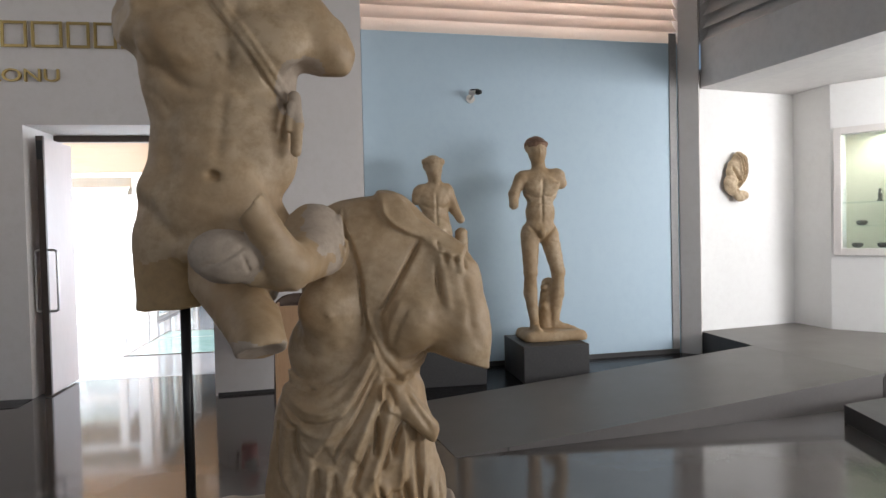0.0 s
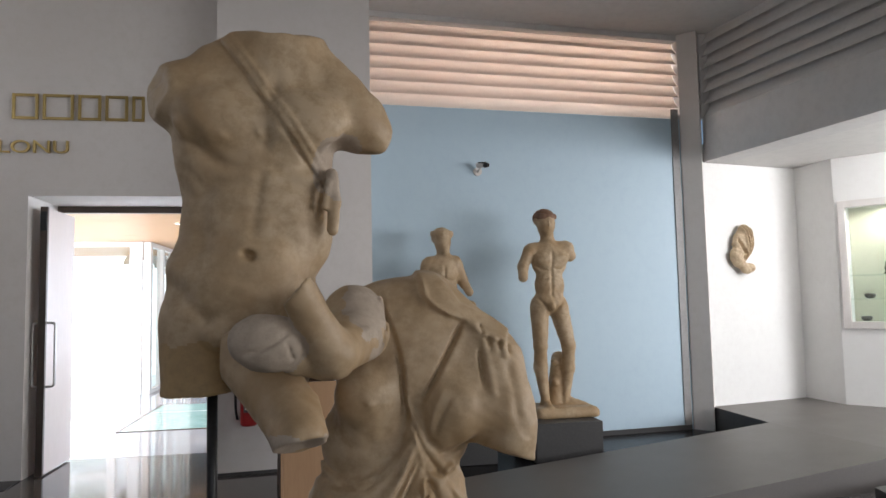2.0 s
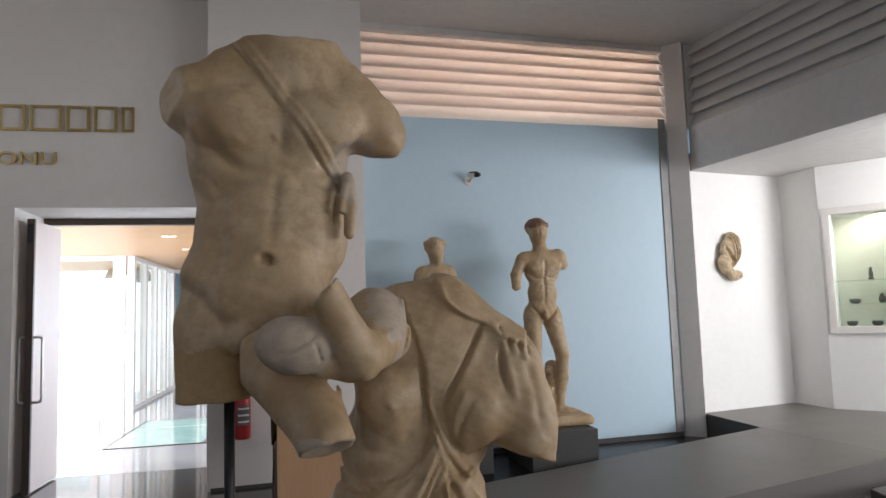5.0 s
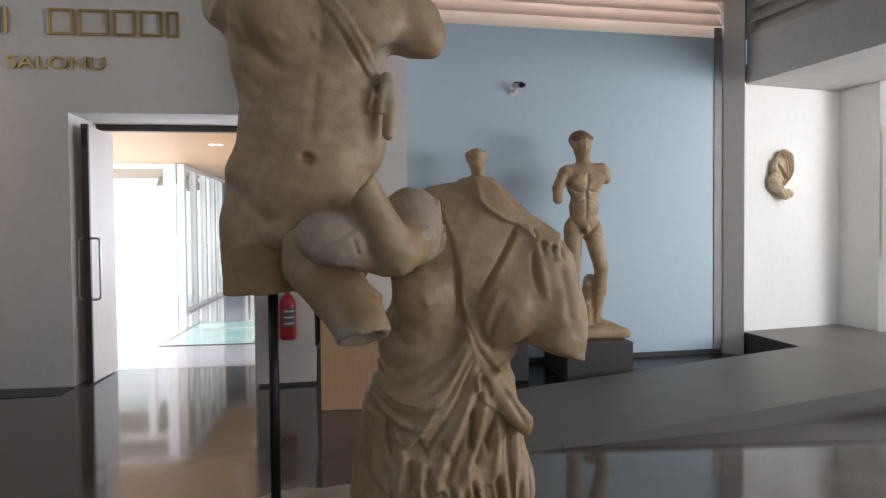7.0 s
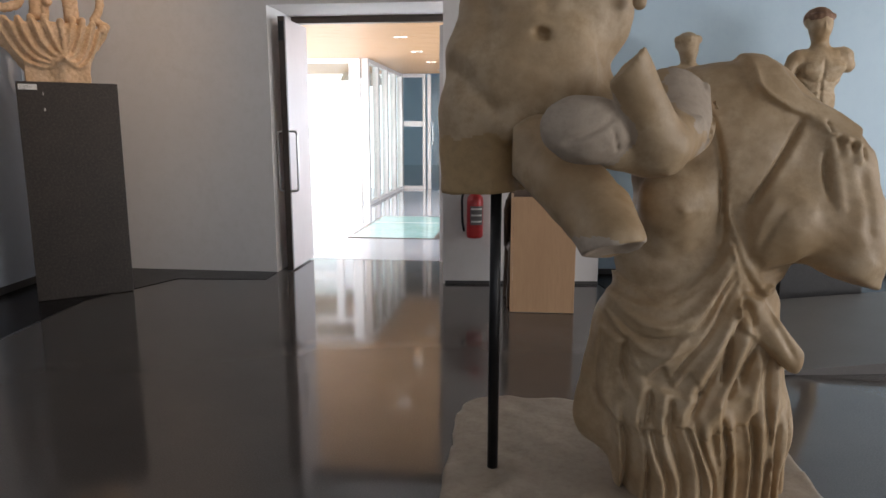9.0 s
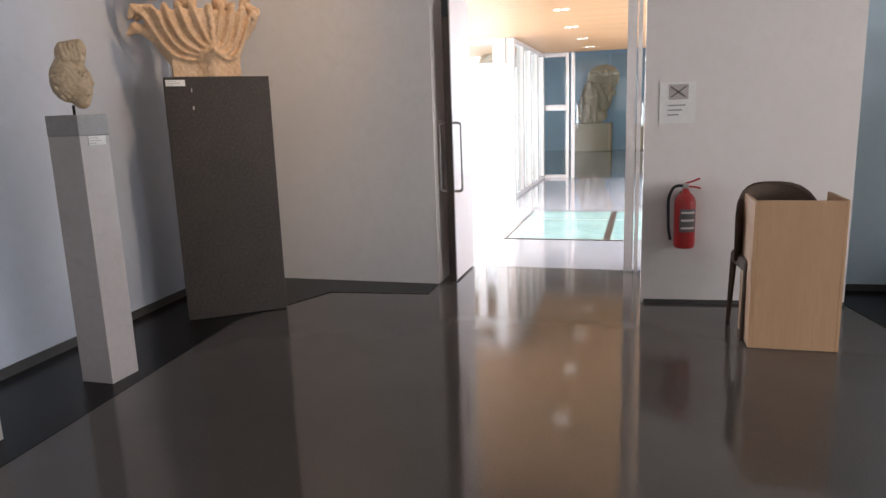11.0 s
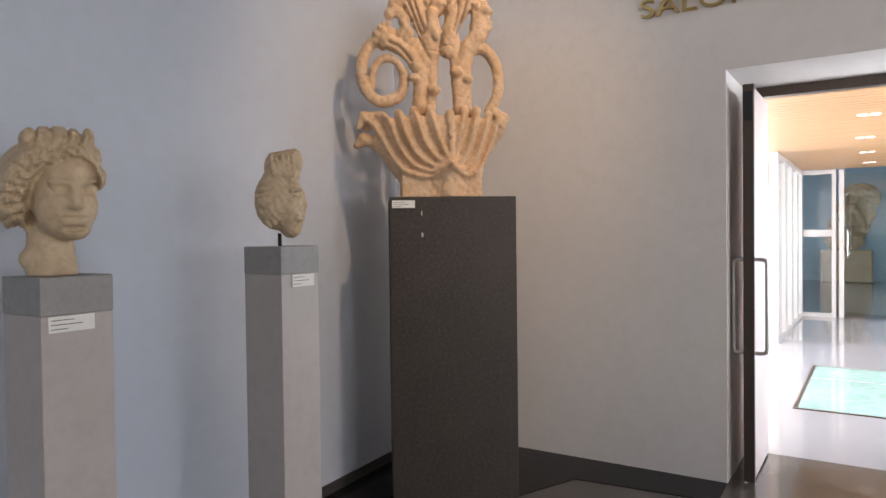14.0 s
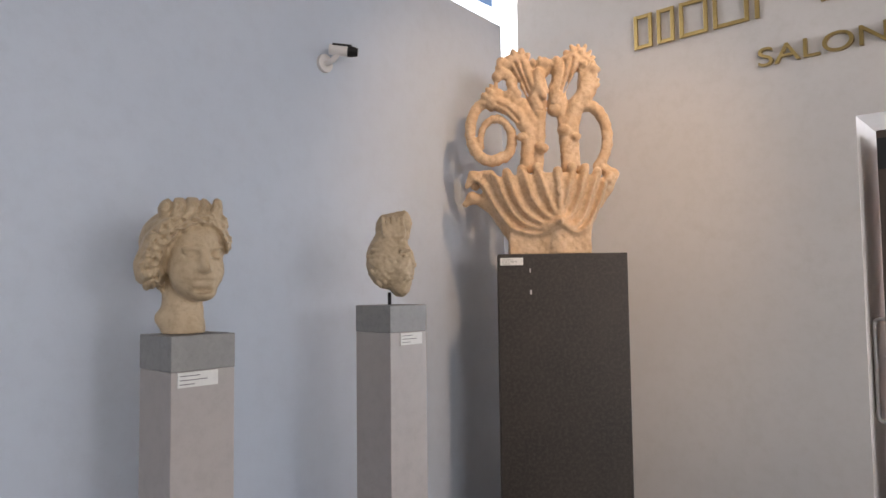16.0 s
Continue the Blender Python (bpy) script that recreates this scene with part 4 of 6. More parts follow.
    for line, w, h in (
        ([(0.226, 1.357), (0.259, 1.266), (0.276, 1.185), (0.284, 1.101), (0.296, 1.031)], 0.006, -0.012),
        ([(0.461, 1.288), (0.400, 1.187), (0.337, 1.082)], 0.006, -0.020),
        ([(0.351, 0.992), (0.365, 1.056), (0.394, 1.114)], 0.008, 0.006),
        ([(0.367, 0.979), (0.385, 1.040), (0.414, 1.094)], 0.005, -0.005),
        ([(0.509, 1.216), (0.510, 1.163), (0.517, 1.104)], 0.007, -0.014),
        ([(0.529, 1.209), (0.531, 1.155), (0.543, 1.070)], 0.012, 0.006),
        ([(0.587, 1.186), (0.598, 1.102), (0.603, 1.008)], 0.014, -0.006),
        ([(0.352, 1.427), (0.359, 1.369), (0.391, 1.338), (0.431, 1.313)], 0.006, 0.008),
        ([(0.086, 1.175), (0.078, 1.097), (0.092, 1.001)], 0.016, -0.014),
        ([(0.104, 0.968), (0.174, 0.954), (0.259, 0.990)], 0.018, -0.007),
        ([(0.378, 0.924), (0.440, 0.931), (0.495, 0.977)], 0.010, -0.012),
        ([(0.232, 1.400), (0.235, 1.311), (0.214, 1.226)], 0.006, -0.010),
    ):
        s.emboss(line, w, h, g)
    for u, v, r in ((1138, 276, 0.016), (1152, 300, 0.012), (1172, 305, 0.012), (1193, 316, 0.011)):
        a = (-0.026 + 0.00152 * (u - 784) * 0.985 - 0.006, 1.262 - 0.00152 * (v - 441) - 0.228)
        s.emboss([a, (a[0] + 0.003, a[1] - 0.024)], r, 0.011, g, fade=False)
        s.emboss([(a[0] + 0.018, a[1]), (a[0] + 0.019, a[1] - 0.022)], 0.004, -0.010, g, fade=False)
    s.emboss([(0.183, 1.083), (0.188, 1.077)], 0.010, 0.007, g, fade=False)
    # skirt: wrapped waist, apron, overfold and the hanging end
    s.layer([(0.019, 0.958), (0.045, 0.908), (0.086, 0.877), (0.154, 0.869), (0.225, 0.895), (0.273, 0.950), (0.299, 1.021), (0.334, 0.941), (0.378, 0.873), (0.426, 0.896), (0.469, 0.846), (0.553, 0.717), (0.577, 0.175), (-0.083, 0.161), (-0.085, 0.775)], 0.014, g + 0.06)
    s.layer([(0.035, 0.865), (0.104, 0.844), (0.197, 0.866), (0.273, 0.941), (0.312, 0.993), (0.339, 0.896), (0.333, 0.787), (0.308, 0.722), (0.267, 0.625), (0.241, 0.663), (0.225, 0.686), (0.193, 0.640), (0.159, 0.704), (0.130, 0.655), (0.103, 0.684), (0.072, 0.749), (0.024, 0.808)], 0.014, g)
    s.layer([(0.331, 0.851), (0.380, 0.788), (0.408, 0.708), (0.406, 0.569), (0.382, 0.540), (0.316, 0.526), (0.256, 0.505), (0.239, 0.538), (0.204, 0.544), (0.179, 0.517), (0.135, 0.527), (0.109, 0.500), (0.042, 0.544), (0.010, 0.607), (0.012, 0.764), (0.075, 0.746), (0.131, 0.642), (0.203, 0.623), (0.266, 0.614)], 0.014, g + 0.03)
    for line, w, h in (
        ([(0.039, 0.849), (0.105, 0.804), (0.182, 0.804), (0.258, 0.869), (0.311, 0.958)], 0.010, 0.010),
        ([(0.039, 0.814), (0.105, 0.765), (0.198, 0.779), (0.274, 0.853), (0.320, 0.937)], 0.006, -0.013),
        ([(0.055, 0.782), (0.130, 0.730), (0.202, 0.744), (0.269, 0.818), (0.323, 0.911)], 0.011, 0.011),
        ([(0.081, 0.887), (0.159, 0.849), (0.243, 0.901), (0.296, 0.993)], 0.005, -0.008),
        ([(0.313, 0.946), (0.247, 0.834), (0.186, 0.753), (0.133, 0.672)], 0.012, 0.014),
        ([(0.328, 0.915), (0.263, 0.789), (0.210, 0.708), (0.179, 0.643)], 0.006, -0.017),
        ([(0.337, 0.875), (0.286, 0.757), (0.243, 0.660), (0.206, 0.558)], 0.013, 0.018),
        ([(0.350, 0.851), (0.309, 0.742), (0.273, 0.644), (0.228, 0.545)], 0.007, -0.022),
        ([(0.361, 0.804), (0.341, 0.726), (0.313, 0.628), (0.273, 0.526)], 0.016, 0.018),
        ([(0.315, 0.779), (0.315, 0.709), (0.309, 0.654)], 0.007, -0.028),
        ([(0.397, 0.753), (0.373, 0.694), (0.362, 0.642)], 0.007, -0.026),
        ([(0.378, 0.759), (0.345, 0.645), (0.322, 0.593)], 0.006, -0.016),
        ([(0.416, 0.724), (0.398, 0.646), (0.387, 0.548)], 0.012, 0.012),
        ([(0.441, 0.705), (0.436, 0.627), (0.445, 0.528)], 0.008, -0.018),
        ([(0.467, 0.686), (0.468, 0.591), (0.478, 0.474)], 0.010, 0.010),
        ([(0.081, 0.763), (0.076, 0.684), (0.092, 0.615)], 0.007, -0.018),
        ([(0.053, 0.779), (0.040, 0.664), (0.033, 0.556)], 0.012, 0.012),
        ([(0.028, 0.774), (0.016, 0.641), (0.024, 0.540)], 0.006, -0.014),
        ([(0.117, 0.649), (0.111, 0.586), (0.090, 0.516)], 0.011, 0.013),
        ([(0.139, 0.632), (0.140, 0.570), (0.122, 0.506)], 0.006, -0.018),
        ([(0.167, 0.636), (0.165, 0.574), (0.157, 0.517)], 0.011, 0.013),
        ([(0.190, 0.615), (0.191, 0.566), (0.189, 0.524)], 0.006, -0.016),
        ([(0.281, 0.595), (0.335, 0.609), (0.389, 0.629)], 0.012, 0.006),
    ):
        s.emboss(line, w, h, g + 0.04)
    # underskirt pleats
    top = (852, 872, 893, 917, 940, 962, 985, 1008, 1032, 1060, 1088, 1112, 1134)
    foot = (868, 900, 930, 955, 985, 1008, 1020, 1032, 1050, 1078, 1096, 1116, 1134)
    for k, (a, b) in enumerate(zip(top, foot)):
        xa, xb, xc = (-0.042 + 0.001525 * (u - 784) for u in (a, (a + b) / 2 + 5 * math.sin(2.1 * k), b))
        s.emboss([(xa, 0.575 + 0.035 * math.sin(2 * k)), (xb + 0.010 * math.sin(1.7 * k), 0.47), (xc, 0.37), (xc + 0.006, 0.26)], 0.009 + 0.004 * math.sin(3.3 * k), 0.013 + 0.005 * math.sin(4.1 * k), g + 0.08)
        s.emboss([(xa + 0.017, 0.56), (xb + 0.018, 0.47), (xc + 0.017, 0.37), (xc + 0.020, 0.26)], 0.006 + 0.002 * math.cos(2.2 * k), -0.016 - 0.007 * math.sin(2.9 * k), g + 0.08)
    s.limb((0.372, 2.045, 0.822), (0.423, 2.045, 0.782), 0.020, 0.022, 0.012)
    s.limb((0.415, 2.045, 0.782), (0.484, 2.060, 0.705), 0.028, 0.024, 0.012)
    s.layer([(0.321, 0.841), (0.344, 0.882), (0.406, 0.858), (0.447, 0.799), (0.507, 0.731), (0.494, 0.670), (0.478, 0.676), (0.410, 0.742), (0.372, 0.776), (0.344, 0.795)], 0.016, g)
    s.emboss([(0.348, 0.860), (0.371, 0.814), (0.359, 0.789)], 0.006, -0.012, g)
    s.emboss([(0.407, 0.830), (0.436, 0.783), (0.481, 0.713)], 0.007, -0.007, g)
    # cracks of the hand
    s.emboss([(-0.118, 1.243), (-0.063, 1.259), (-0.005, 1.296)], 0.005, -0.008, 1.85)
    s.emboss([(-0.017, 1.274), (-0.008, 1.241), (-0.003, 1.226)], 0.004, -0.008, 1.85)
    s.rumple(0.11, 0.0012, 1.0)
    return s


draped_ob = tagged(patches(draped().thing("draped_statue", MARBLE), ((-0.065, 1.775, 1.266), (0.098, 0.10, 0.080), PLASTER), ((0.171, 2.000, 1.306), (0.062, 0.16, 0.115), PLASTER), ((0.003, 1.830, 1.018), (0.09, 0.08, 0.045), PLASTER)), "headless draped marble figure with a broken outstretched arm on a slab", "statue")
tagged(link("support_rod", tube([(-0.258, 2.198, 0.302), (-0.258, 2.198, 1.19)], 0.0155, 14), BLACK_METAL, smooth=True), "black iron support rod under the torso", "rod")


def slab():
    s = Stone((-0.50, 1.70, -0.02), (0.75, 2.95, 0.36), 0.012)
    s.ball((0.12, 2.30, 0.15), (0.50, 0.50, 0.30), 0.02)
    n = 0.13
    x, y, z = np.meshgrid(*s.axis, indexing="ij")
    qx, qy, qz = np.abs(x - 0.12) - (0.50 - n), np.abs(y - 2.29) - (0.44 - n), np.abs(z - 0.145) - 0.14
    flat = np.hypot(np.maximum(qx, 0), np.maximum(qy, 0)) + np.minimum(np.maximum(qx, qy), 0) - n
    s.f = np.maximum(flat, qz).astype(np.float32) - 0.015
    s.rumple(0.22, 0.004, 2.0)
    s.slice((0, 0, 0.003), (0, 0, -1), 0.002)
    return s


tagged(slab().thing("statue_slab", SLAB), "pale worn marble base slab with rounded corners", "statue base")


# ---- west side: heads on pedestals and a carved finial on a dark block ----
def label_card(parent_xy, z, w, h, turn, tilt=0.0):
    """A small caption card with unreadable lines."""
    root = tagged(new("caption_card"), "small white caption card with faint grey lines", "label")
    root.matrix_world = pose(parent_xy[0], parent_xy[1], z, tilt, 0, turn)
    part("card", box(-w / 2, w / 2, -0.004, 0.0, -h / 2, h / 2), PAPER, root)
    for k, share in enumerate((0.55, 0.75, 0.4)):
        x0, zz = -w / 2 + 0.006, h / 2 - 0.009 - k * h / 3.6
        part("line", box(x0, x0 + share * (w - 0.012), -0.005, -0.004, zz - 0.0022, zz), INK, root)
    return root


def pedestal(cx, cy, size, top, cap, turn=0.0):
    root = holder("pedestal", (cx, cy, 0), "slim grey painted pedestal with a darker stone cap", "pedestal", turn, "head pedestals")
    h = size / 2
    part("shaft", box(-h, h, -h, h, 0.004, top - cap, 0.003), PED, root)
    part("cap", box(-h - 0.001, h + 0.001, -h - 0.001, h + 0.001, top - cap, top, 0.003), PED_CAP, root, "veined grey stone cap")
    return root


pedestal(-3.531, 3.110, 0.195, 1.299, 0.10)
pedestal(-3.510, 3.920, 0.190, 1.363, 0.10)
label_card((-3.4325, 3.09), 1.176, 0.122, 0.042, 90)
label_card((-3.414, 3.930), 1.238, 0.112, 0.044, 90)


def head_one():
    """Head with wavy hair and a knot of curls, turned to its left; x to the right, -y to the viewer."""
    s = Stone((-0.22, -0.24, -0.02), (0.22, 0.22, 0.50), 0.0045)
    P = lambda p, y=0.0: (p[0], y, p[1])
    # face
    s.ball(P((0.024, 0.207), -0.046), (0.076, 0.086, 0.110), 0.02)
    s.ball(P((0.035, 0.277), -0.058), (0.060, 0.060, 0.045), 0.02)
    s.ball(P((0.048, 0.123), -0.084), (0.032, 0.036, 0.026), 0.025)
    s.ball(P((-0.007, 0.174), -0.074), (0.036, 0.036, 0.040), 0.025)
    s.ball(P((0.071, 0.181), -0.084), (0.028, 0.030, 0.036), 0.025)
    s.limb(P((-0.013, 0.118), 0.015), P((-0.008, -0.026), 0.01), 0.056, 0.064, 0.02)
    s.limb(P((-0.066, 0.046), 0.0), P((0.016, 0.020), -0.02), 0.022, 0.030, 0.025)
    # eyes, nose and mouth, set on the face
    y = s.front_y(*(0.048, 0.203))
    s.limb(P((0.042, 0.246), y + 0.004), P((0.050, 0.192), y - 0.016), 0.010, 0.013, 0.014)
    s.ball(P((0.047, 0.185), y - 0.006), (0.018, 0.014, 0.009), 0.008)
    for (x, z), w in (((0.009, 0.226), 0.022), ((0.079, 0.230), 0.016)):
        y = s.front_y(x, z)
        s.ball((x, y - 0.006, z), (w * 1.15, 0.019, 0.013), 0.010, mode="cut")
        s.ball((x, y + 0.015, z - 0.001), (w * 0.8, 0.012, 0.0085), 0.002)
        s.limb((x - w * 0.85, y + 0.006, z + 0.006), (x + w * 0.85, y + 0.006, z + 0.007), 0.003, 0.003, 0.003)
        s.limb((x - w, y + 0.003, z + 0.020), (x + w * 0.9, y + 0.001, z + 0.022), 0.005, 0.005, 0.012)
    y = s.front_y(0.044, 0.152)
    s.limb((0.020, y - 0.001, 0.160), (0.068, y + 0.001, 0.163), 0.0085, 0.0075, 0.006)
    s.limb((0.024, y + 0.001, 0.143), (0.064, y + 0.003, 0.146), 0.0095, 0.0085, 0.006)
    s.limb((0.014, y - 0.010, 0.152), (0.072, y - 0.008, 0.1555), 0.0052, 0.0052, 0.002, "cut")
    s.ball((0.044, y + 0.004, 0.126), (0.026, 0.012, 0.008), 0.008, mode="cut")
    # hair
    s.ball(P((-0.017, 0.272), 0.035), (0.118, 0.120, 0.104), 0.006)
    s.ball(P((-0.094, 0.203), 0.005), (0.050, 0.075, 0.058), 0.02)
    s.ball(P((0.087, 0.266), -0.015), (0.024, 0.055, 0.046), 0.012)
    s.ball(P((-0.033, 0.310), -0.044), (0.066, 0.046, 0.032), 0.015)
    s.ball(P((0.050, 0.321), -0.058), (0.050, 0.038, 0.024), 0.015)
    s.ball(P((-0.075, 0.252), -0.034), (0.036, 0.042, 0.042), 0.015)
    base = ((-0.066, 0.141), (-0.069, 0.207), (-0.052, 0.256), (-0.013, 0.295), (0.039, 0.318), (0.082, 0.306), (0.102, 0.272), (0.110, 0.236))
    cx, cz = (0.016, 0.203)
    s.layer(list(base) + [(cx + (x - cx) * 1.9, cz + (z - cz) * 1.6) for x, z in base[::-1]], 0.010, 0.06, 0.003)
    for ring in range(5):
        grow = 1.05 + 0.13 * ring
        for i in range(22):
            u = i / 3
            j = min(int(u), 6)
            x, z = (base[j][n] + (base[j + 1][n] - base[j][n]) * (u - j) for n in (0, 1))
            d = Vector((base[j + 1][0] - base[j][0], base[j + 1][1] - base[j][1])).normalized()
            x, z = cx + (x - cx) * grow, cz + (z - cz) * grow
            lean = 0.010 * math.sin(2.3 * i + 1.7 * ring)
            s.emboss([(x - 0.011 * d.x - lean * d.y * 0.5, z - 0.011 * d.y + lean * d.x * 0.5), (x + 0.011 * d.x + lean * d.y * 0.5, z + 0.011 * d.y - lean * d.x * 0.5)], 0.0052, 0.010 if x < 0.07 else 0.004, 0.05, fade=False)
            s.emboss([(x + 0.007 * d.x - 0.006 * d.y, z + 0.007 * d.y + 0.006 * d.x), (x + 0.013 * d.x + 0.005 * d.y, z + 0.013 * d.y - 0.005 * d.x)], 0.0032, -0.009 if x < 0.07 else -0.003, 0.05, fade=False)
    # knot of curls on the crown
    s.ball(P((0.009, 0.354), -0.030), (0.086, 0.066, 0.048), 0.012)
    for (x, z), r, tilt in (((-0.057, 0.370), (0.022, 0.046, 0.028), 25), ((-0.026, 0.367), (0.020, 0.046, 0.032), -10), ((0.016, 0.365), (0.021, 0.046, 0.033), 6), ((0.048, 0.365), (0.016, 0.046, 0.032), -8), ((0.079, 0.369), (0.019, 0.044, 0.034), 8)):
        s.ball((x, -0.050, z - 0.004), r, 0.012, (0, tilt, 0))
        s.emboss([(x - 0.004, z + 0.016), (x + 0.006, z + 0.002), (x - 0.003, z - 0.016)], 0.004, -0.010, 0.03)
    for x in (311, 335, 361, 381):
        u = (x - 339.3) * 0.001528
        s.emboss([(u, 0.395), (u + 0.004, 0.372), (u - 0.003, 0.350)], 0.0040, -0.009, 0.03, fade=False)
    s.slice((0, 0, 0.001), (0, 0, -1), 0.003)
    s.rumple(0.05, 0.0006)
    return s


def head_two():
    """A broken head in near profile, facing right."""
    s = Stone((-0.15, -0.17, -0.01), (0.15, 0.17, 0.40), 0.005)
    P = lambda p, y=0.0: (p[0], y, p[1])
    s.ball(P((-0.010, 0.183), 0.0), (0.078, 0.09, 0.11), 0.02)
    s.ball(P((0.038, 0.161), -0.02), (0.056, 0.075, 0.10), 0.02)
    s.ball(P((0.041, 0.075), -0.02), (0.034, 0.045, 0.032), 0.02)
    s.limb(P((-0.017, 0.308), -0.01), P((0.052, 0.321), -0.01), 0.036, 0.036, 0.02)
    s.limb(P((-0.017, 0.334), -0.01), P((0.054, 0.347), -0.01), 0.026, 0.027, 0.012)
    for k in range(5):
        s.limb(P(LK(683 + 9 * k, 384), -0.045), P(LK(688 + 8 * k, 416), -0.06), 0.008, 0.010, 0.005)
    s.ball(P((0.017, 0.276), 0.0), (0.062, 0.06, 0.035), 0.02)
    for k in range(30):
        a, r = 2.399 * k, 0.25 + 0.025 * k
        x, z = LK(685 + 24 * r * math.cos(a), 465 + 38 * r * math.sin(a))
        s.ball((x, -0.078 + 0.035 * r * r, z), (0.026, 0.012, 0.009), 0.007, (0, 30 + 30 * math.sin(a), 0))
    s.limb(P((0.075, 0.208), -0.058), P((0.087, 0.163), -0.068), 0.007, 0.009, 0.014)
    (x, z) = (0.051, 0.198)
    s.ball((x, -0.100, z), (0.020, 0.018, 0.011), 0.008, mode="cut")
    s.ball((x, -0.086, z - 0.002), (0.014, 0.012, 0.007), 0.003)
    s.limb((x - 0.018, -0.092, z + 0.017), (x + 0.018, -0.085, z + 0.018), 0.006, 0.006, 0.01)
    s.limb(P((0.052, 0.126), -0.085), P((0.080, 0.126), -0.066), 0.006, 0.005, 0.008)
    s.limb(P((0.054, 0.111), -0.083), P((0.078, 0.111), -0.066), 0.006, 0.005, 0.008)
    s.limb(P((0.050, 0.119), -0.096), P((0.102, 0.118), -0.066), 0.004, 0.004, 0.003, mode="cut")
    s.slice(P((0.002, 0.034)), (-0.30, 0, -1), 0.01, rough=0.004)
    s.rumple(0.045, 0.0020, 0.6)
    return s


tagged(head_one().thing("carved_bust", MARBLE_PALE, (-3.535, 3.108, 1.299), 62.7), "weathered marble head with a crown of curls on a pedestal", "sculpture")
tagged(head_two().thing("carved_bust", MARBLE_PALE, (-3.514, 3.916, 1.350), 52.0), "broken small marble head on a short metal pin", "sculpture")
tagged(link("pin", tube([(-3.514, 3.916, 1.3635), (-3.514, 3.916, 1.41)], 0.007, 10), BLACK_METAL, smooth=True), "short dark metal pin under the head", "pin")

BA = 38.1
block = tagged(link("block_plinth", box(-0.336, 0.314, 0.0, 0.44, 0.005, 1.593, 0.004), DARK_STONE), "tall dark grey stone block plinth", "plinth")
block.matrix_world = pose(-3.454, 5.0725, 0, 0, 0, BA)
for k, z in enumerate((1.51, 1.40)):
    part("scuff", box(-0.176, -0.170 + 0.004 * k, -0.0012, 0.0004, z - 0.012, z + 0.010), PED, block, "small pale scuff")
label_card((-3.66, 4.905), 1.555, 0.115, 0.038, BA)


def finial():
    """A carved corner finial: ribbed cup, volutes, stems and leaf tips; x along the block, -y to the viewer."""
    s = Stone((-0.60, -0.22, -0.01), (0.40, 0.22, 1.14), 0.0068)
    flat = lambda line, y=0.0: [(x, y, z) for x, z in line]
    s.block((-0.272, -0.10, -0.02), (0.150, 0.10, 0.14), 0.008, 0.02)
    s.limb((-0.014, -0.085, -0.02), (-0.014, -0.085, 0.13), 0.045, 0.045, 0.07)
    for k in range(6):
        u = k / 5
        s.ball((-0.068 - 0.008 * u, -0.01, 0.14 + 0.25 * u), (0.215 + 0.10 * u ** 0.8, 0.075 + 0.065 * u, 0.075), 0.05)
    s.slice((0, 0, 0.425), (0, 0, 1), 0.02)
    # left handle of the cup
    s.chain(flat([(-0.266, 0.147), (-0.368, 0.279), (-0.464, 0.317)]), 0.045, 0.028, 0.03)
    s.chain(flat([(-0.464, 0.311), (-0.500, 0.281)]), 0.03, 0.018, 0.02)
    s.chain(flat([(-0.322, 0.375), (-0.390, 0.431), (-0.462, 0.433), (-0.487, 0.378)], -0.02), 0.026, 0.018, 0.02)
    # right broken leaf
    s.chain(flat([(0.230, 0.454), (0.282, 0.422), (0.256, 0.348), (0.210, 0.268)]), 0.034, 0.020, 0.02)
    # hoops
    hoop = lambda cx, cz, rx, rz, a0, a1, n=14: [(cx + rx * math.cos(radians(a0 + (a1 - a0) * i / n)), 0.0, cz + rz * math.sin(radians(a0 + (a1 - a0) * i / n))) for i in range(n + 1)]
    (lx, lz), (rx, rz) = (-0.356, 0.665), (0.151, 0.622)
    s.chain(hoop(lx, lz + 0.01, 0.115, 0.165, 75, 300), 0.028, 0.030, 0.006)
    s.chain(hoop(lx + 0.025, lz - 0.04, 0.085, 0.115, 300, 560, 16), 0.028, 0.016, 0.006)
    s.chain(hoop(rx, rz, 0.108, 0.178, -60, 200, 16), 0.027, 0.034, 0.006)
    # stems
    s.chain(flat([(-0.171, 0.463), (-0.159, 0.614), (-0.136, 0.721), (-0.194, 0.814), (-0.269, 0.856)]), 0.038, 0.034, 0.012)
    s.chain(flat([(-0.111, 0.461), (-0.098, 0.643), (-0.089, 0.826), (-0.131, 0.981)]), 0.030, 0.028, 0.01)
    s.chain(flat([(0.047, 0.458), (0.036, 0.640), (0.019, 0.823), (0.011, 1.008)]), 0.034, 0.029, 0.01)
    s.chain(flat([(0.082, 0.457), (0.075, 0.669), (0.104, 0.790), (0.166, 0.865)]), 0.033, 0.032, 0.012)
    # leaf tips: fans of small lobes
    for (cx, cz), a0, a1, r, n in (((-0.221, 0.984), 60, 190, 0.085, 6), ((-0.329, 0.864), 90, 200, 0.055, 5), ((-0.079, 1.017), 30, 150, 0.04, 4),
                                   ((0.011, 1.014), 60, 180, 0.04, 4), ((0.110, 1.035), 10, 140, 0.085, 6), ((0.167, 0.911), -10, 110, 0.05, 5)):
        s.ball((cx, -0.005, cz - 0.01), (0.045, 0.045, 0.055), 0.02)
        for k in range(n):
            a = radians(a0 + (a1 - a0) * k / (n - 1))
            s.limb((cx, -0.02, cz - 0.03), (cx + r * math.cos(a), -0.03 + 0.02 * math.sin(3 * k), cz + r * math.sin(a)), 0.026, 0.011, 0.003)
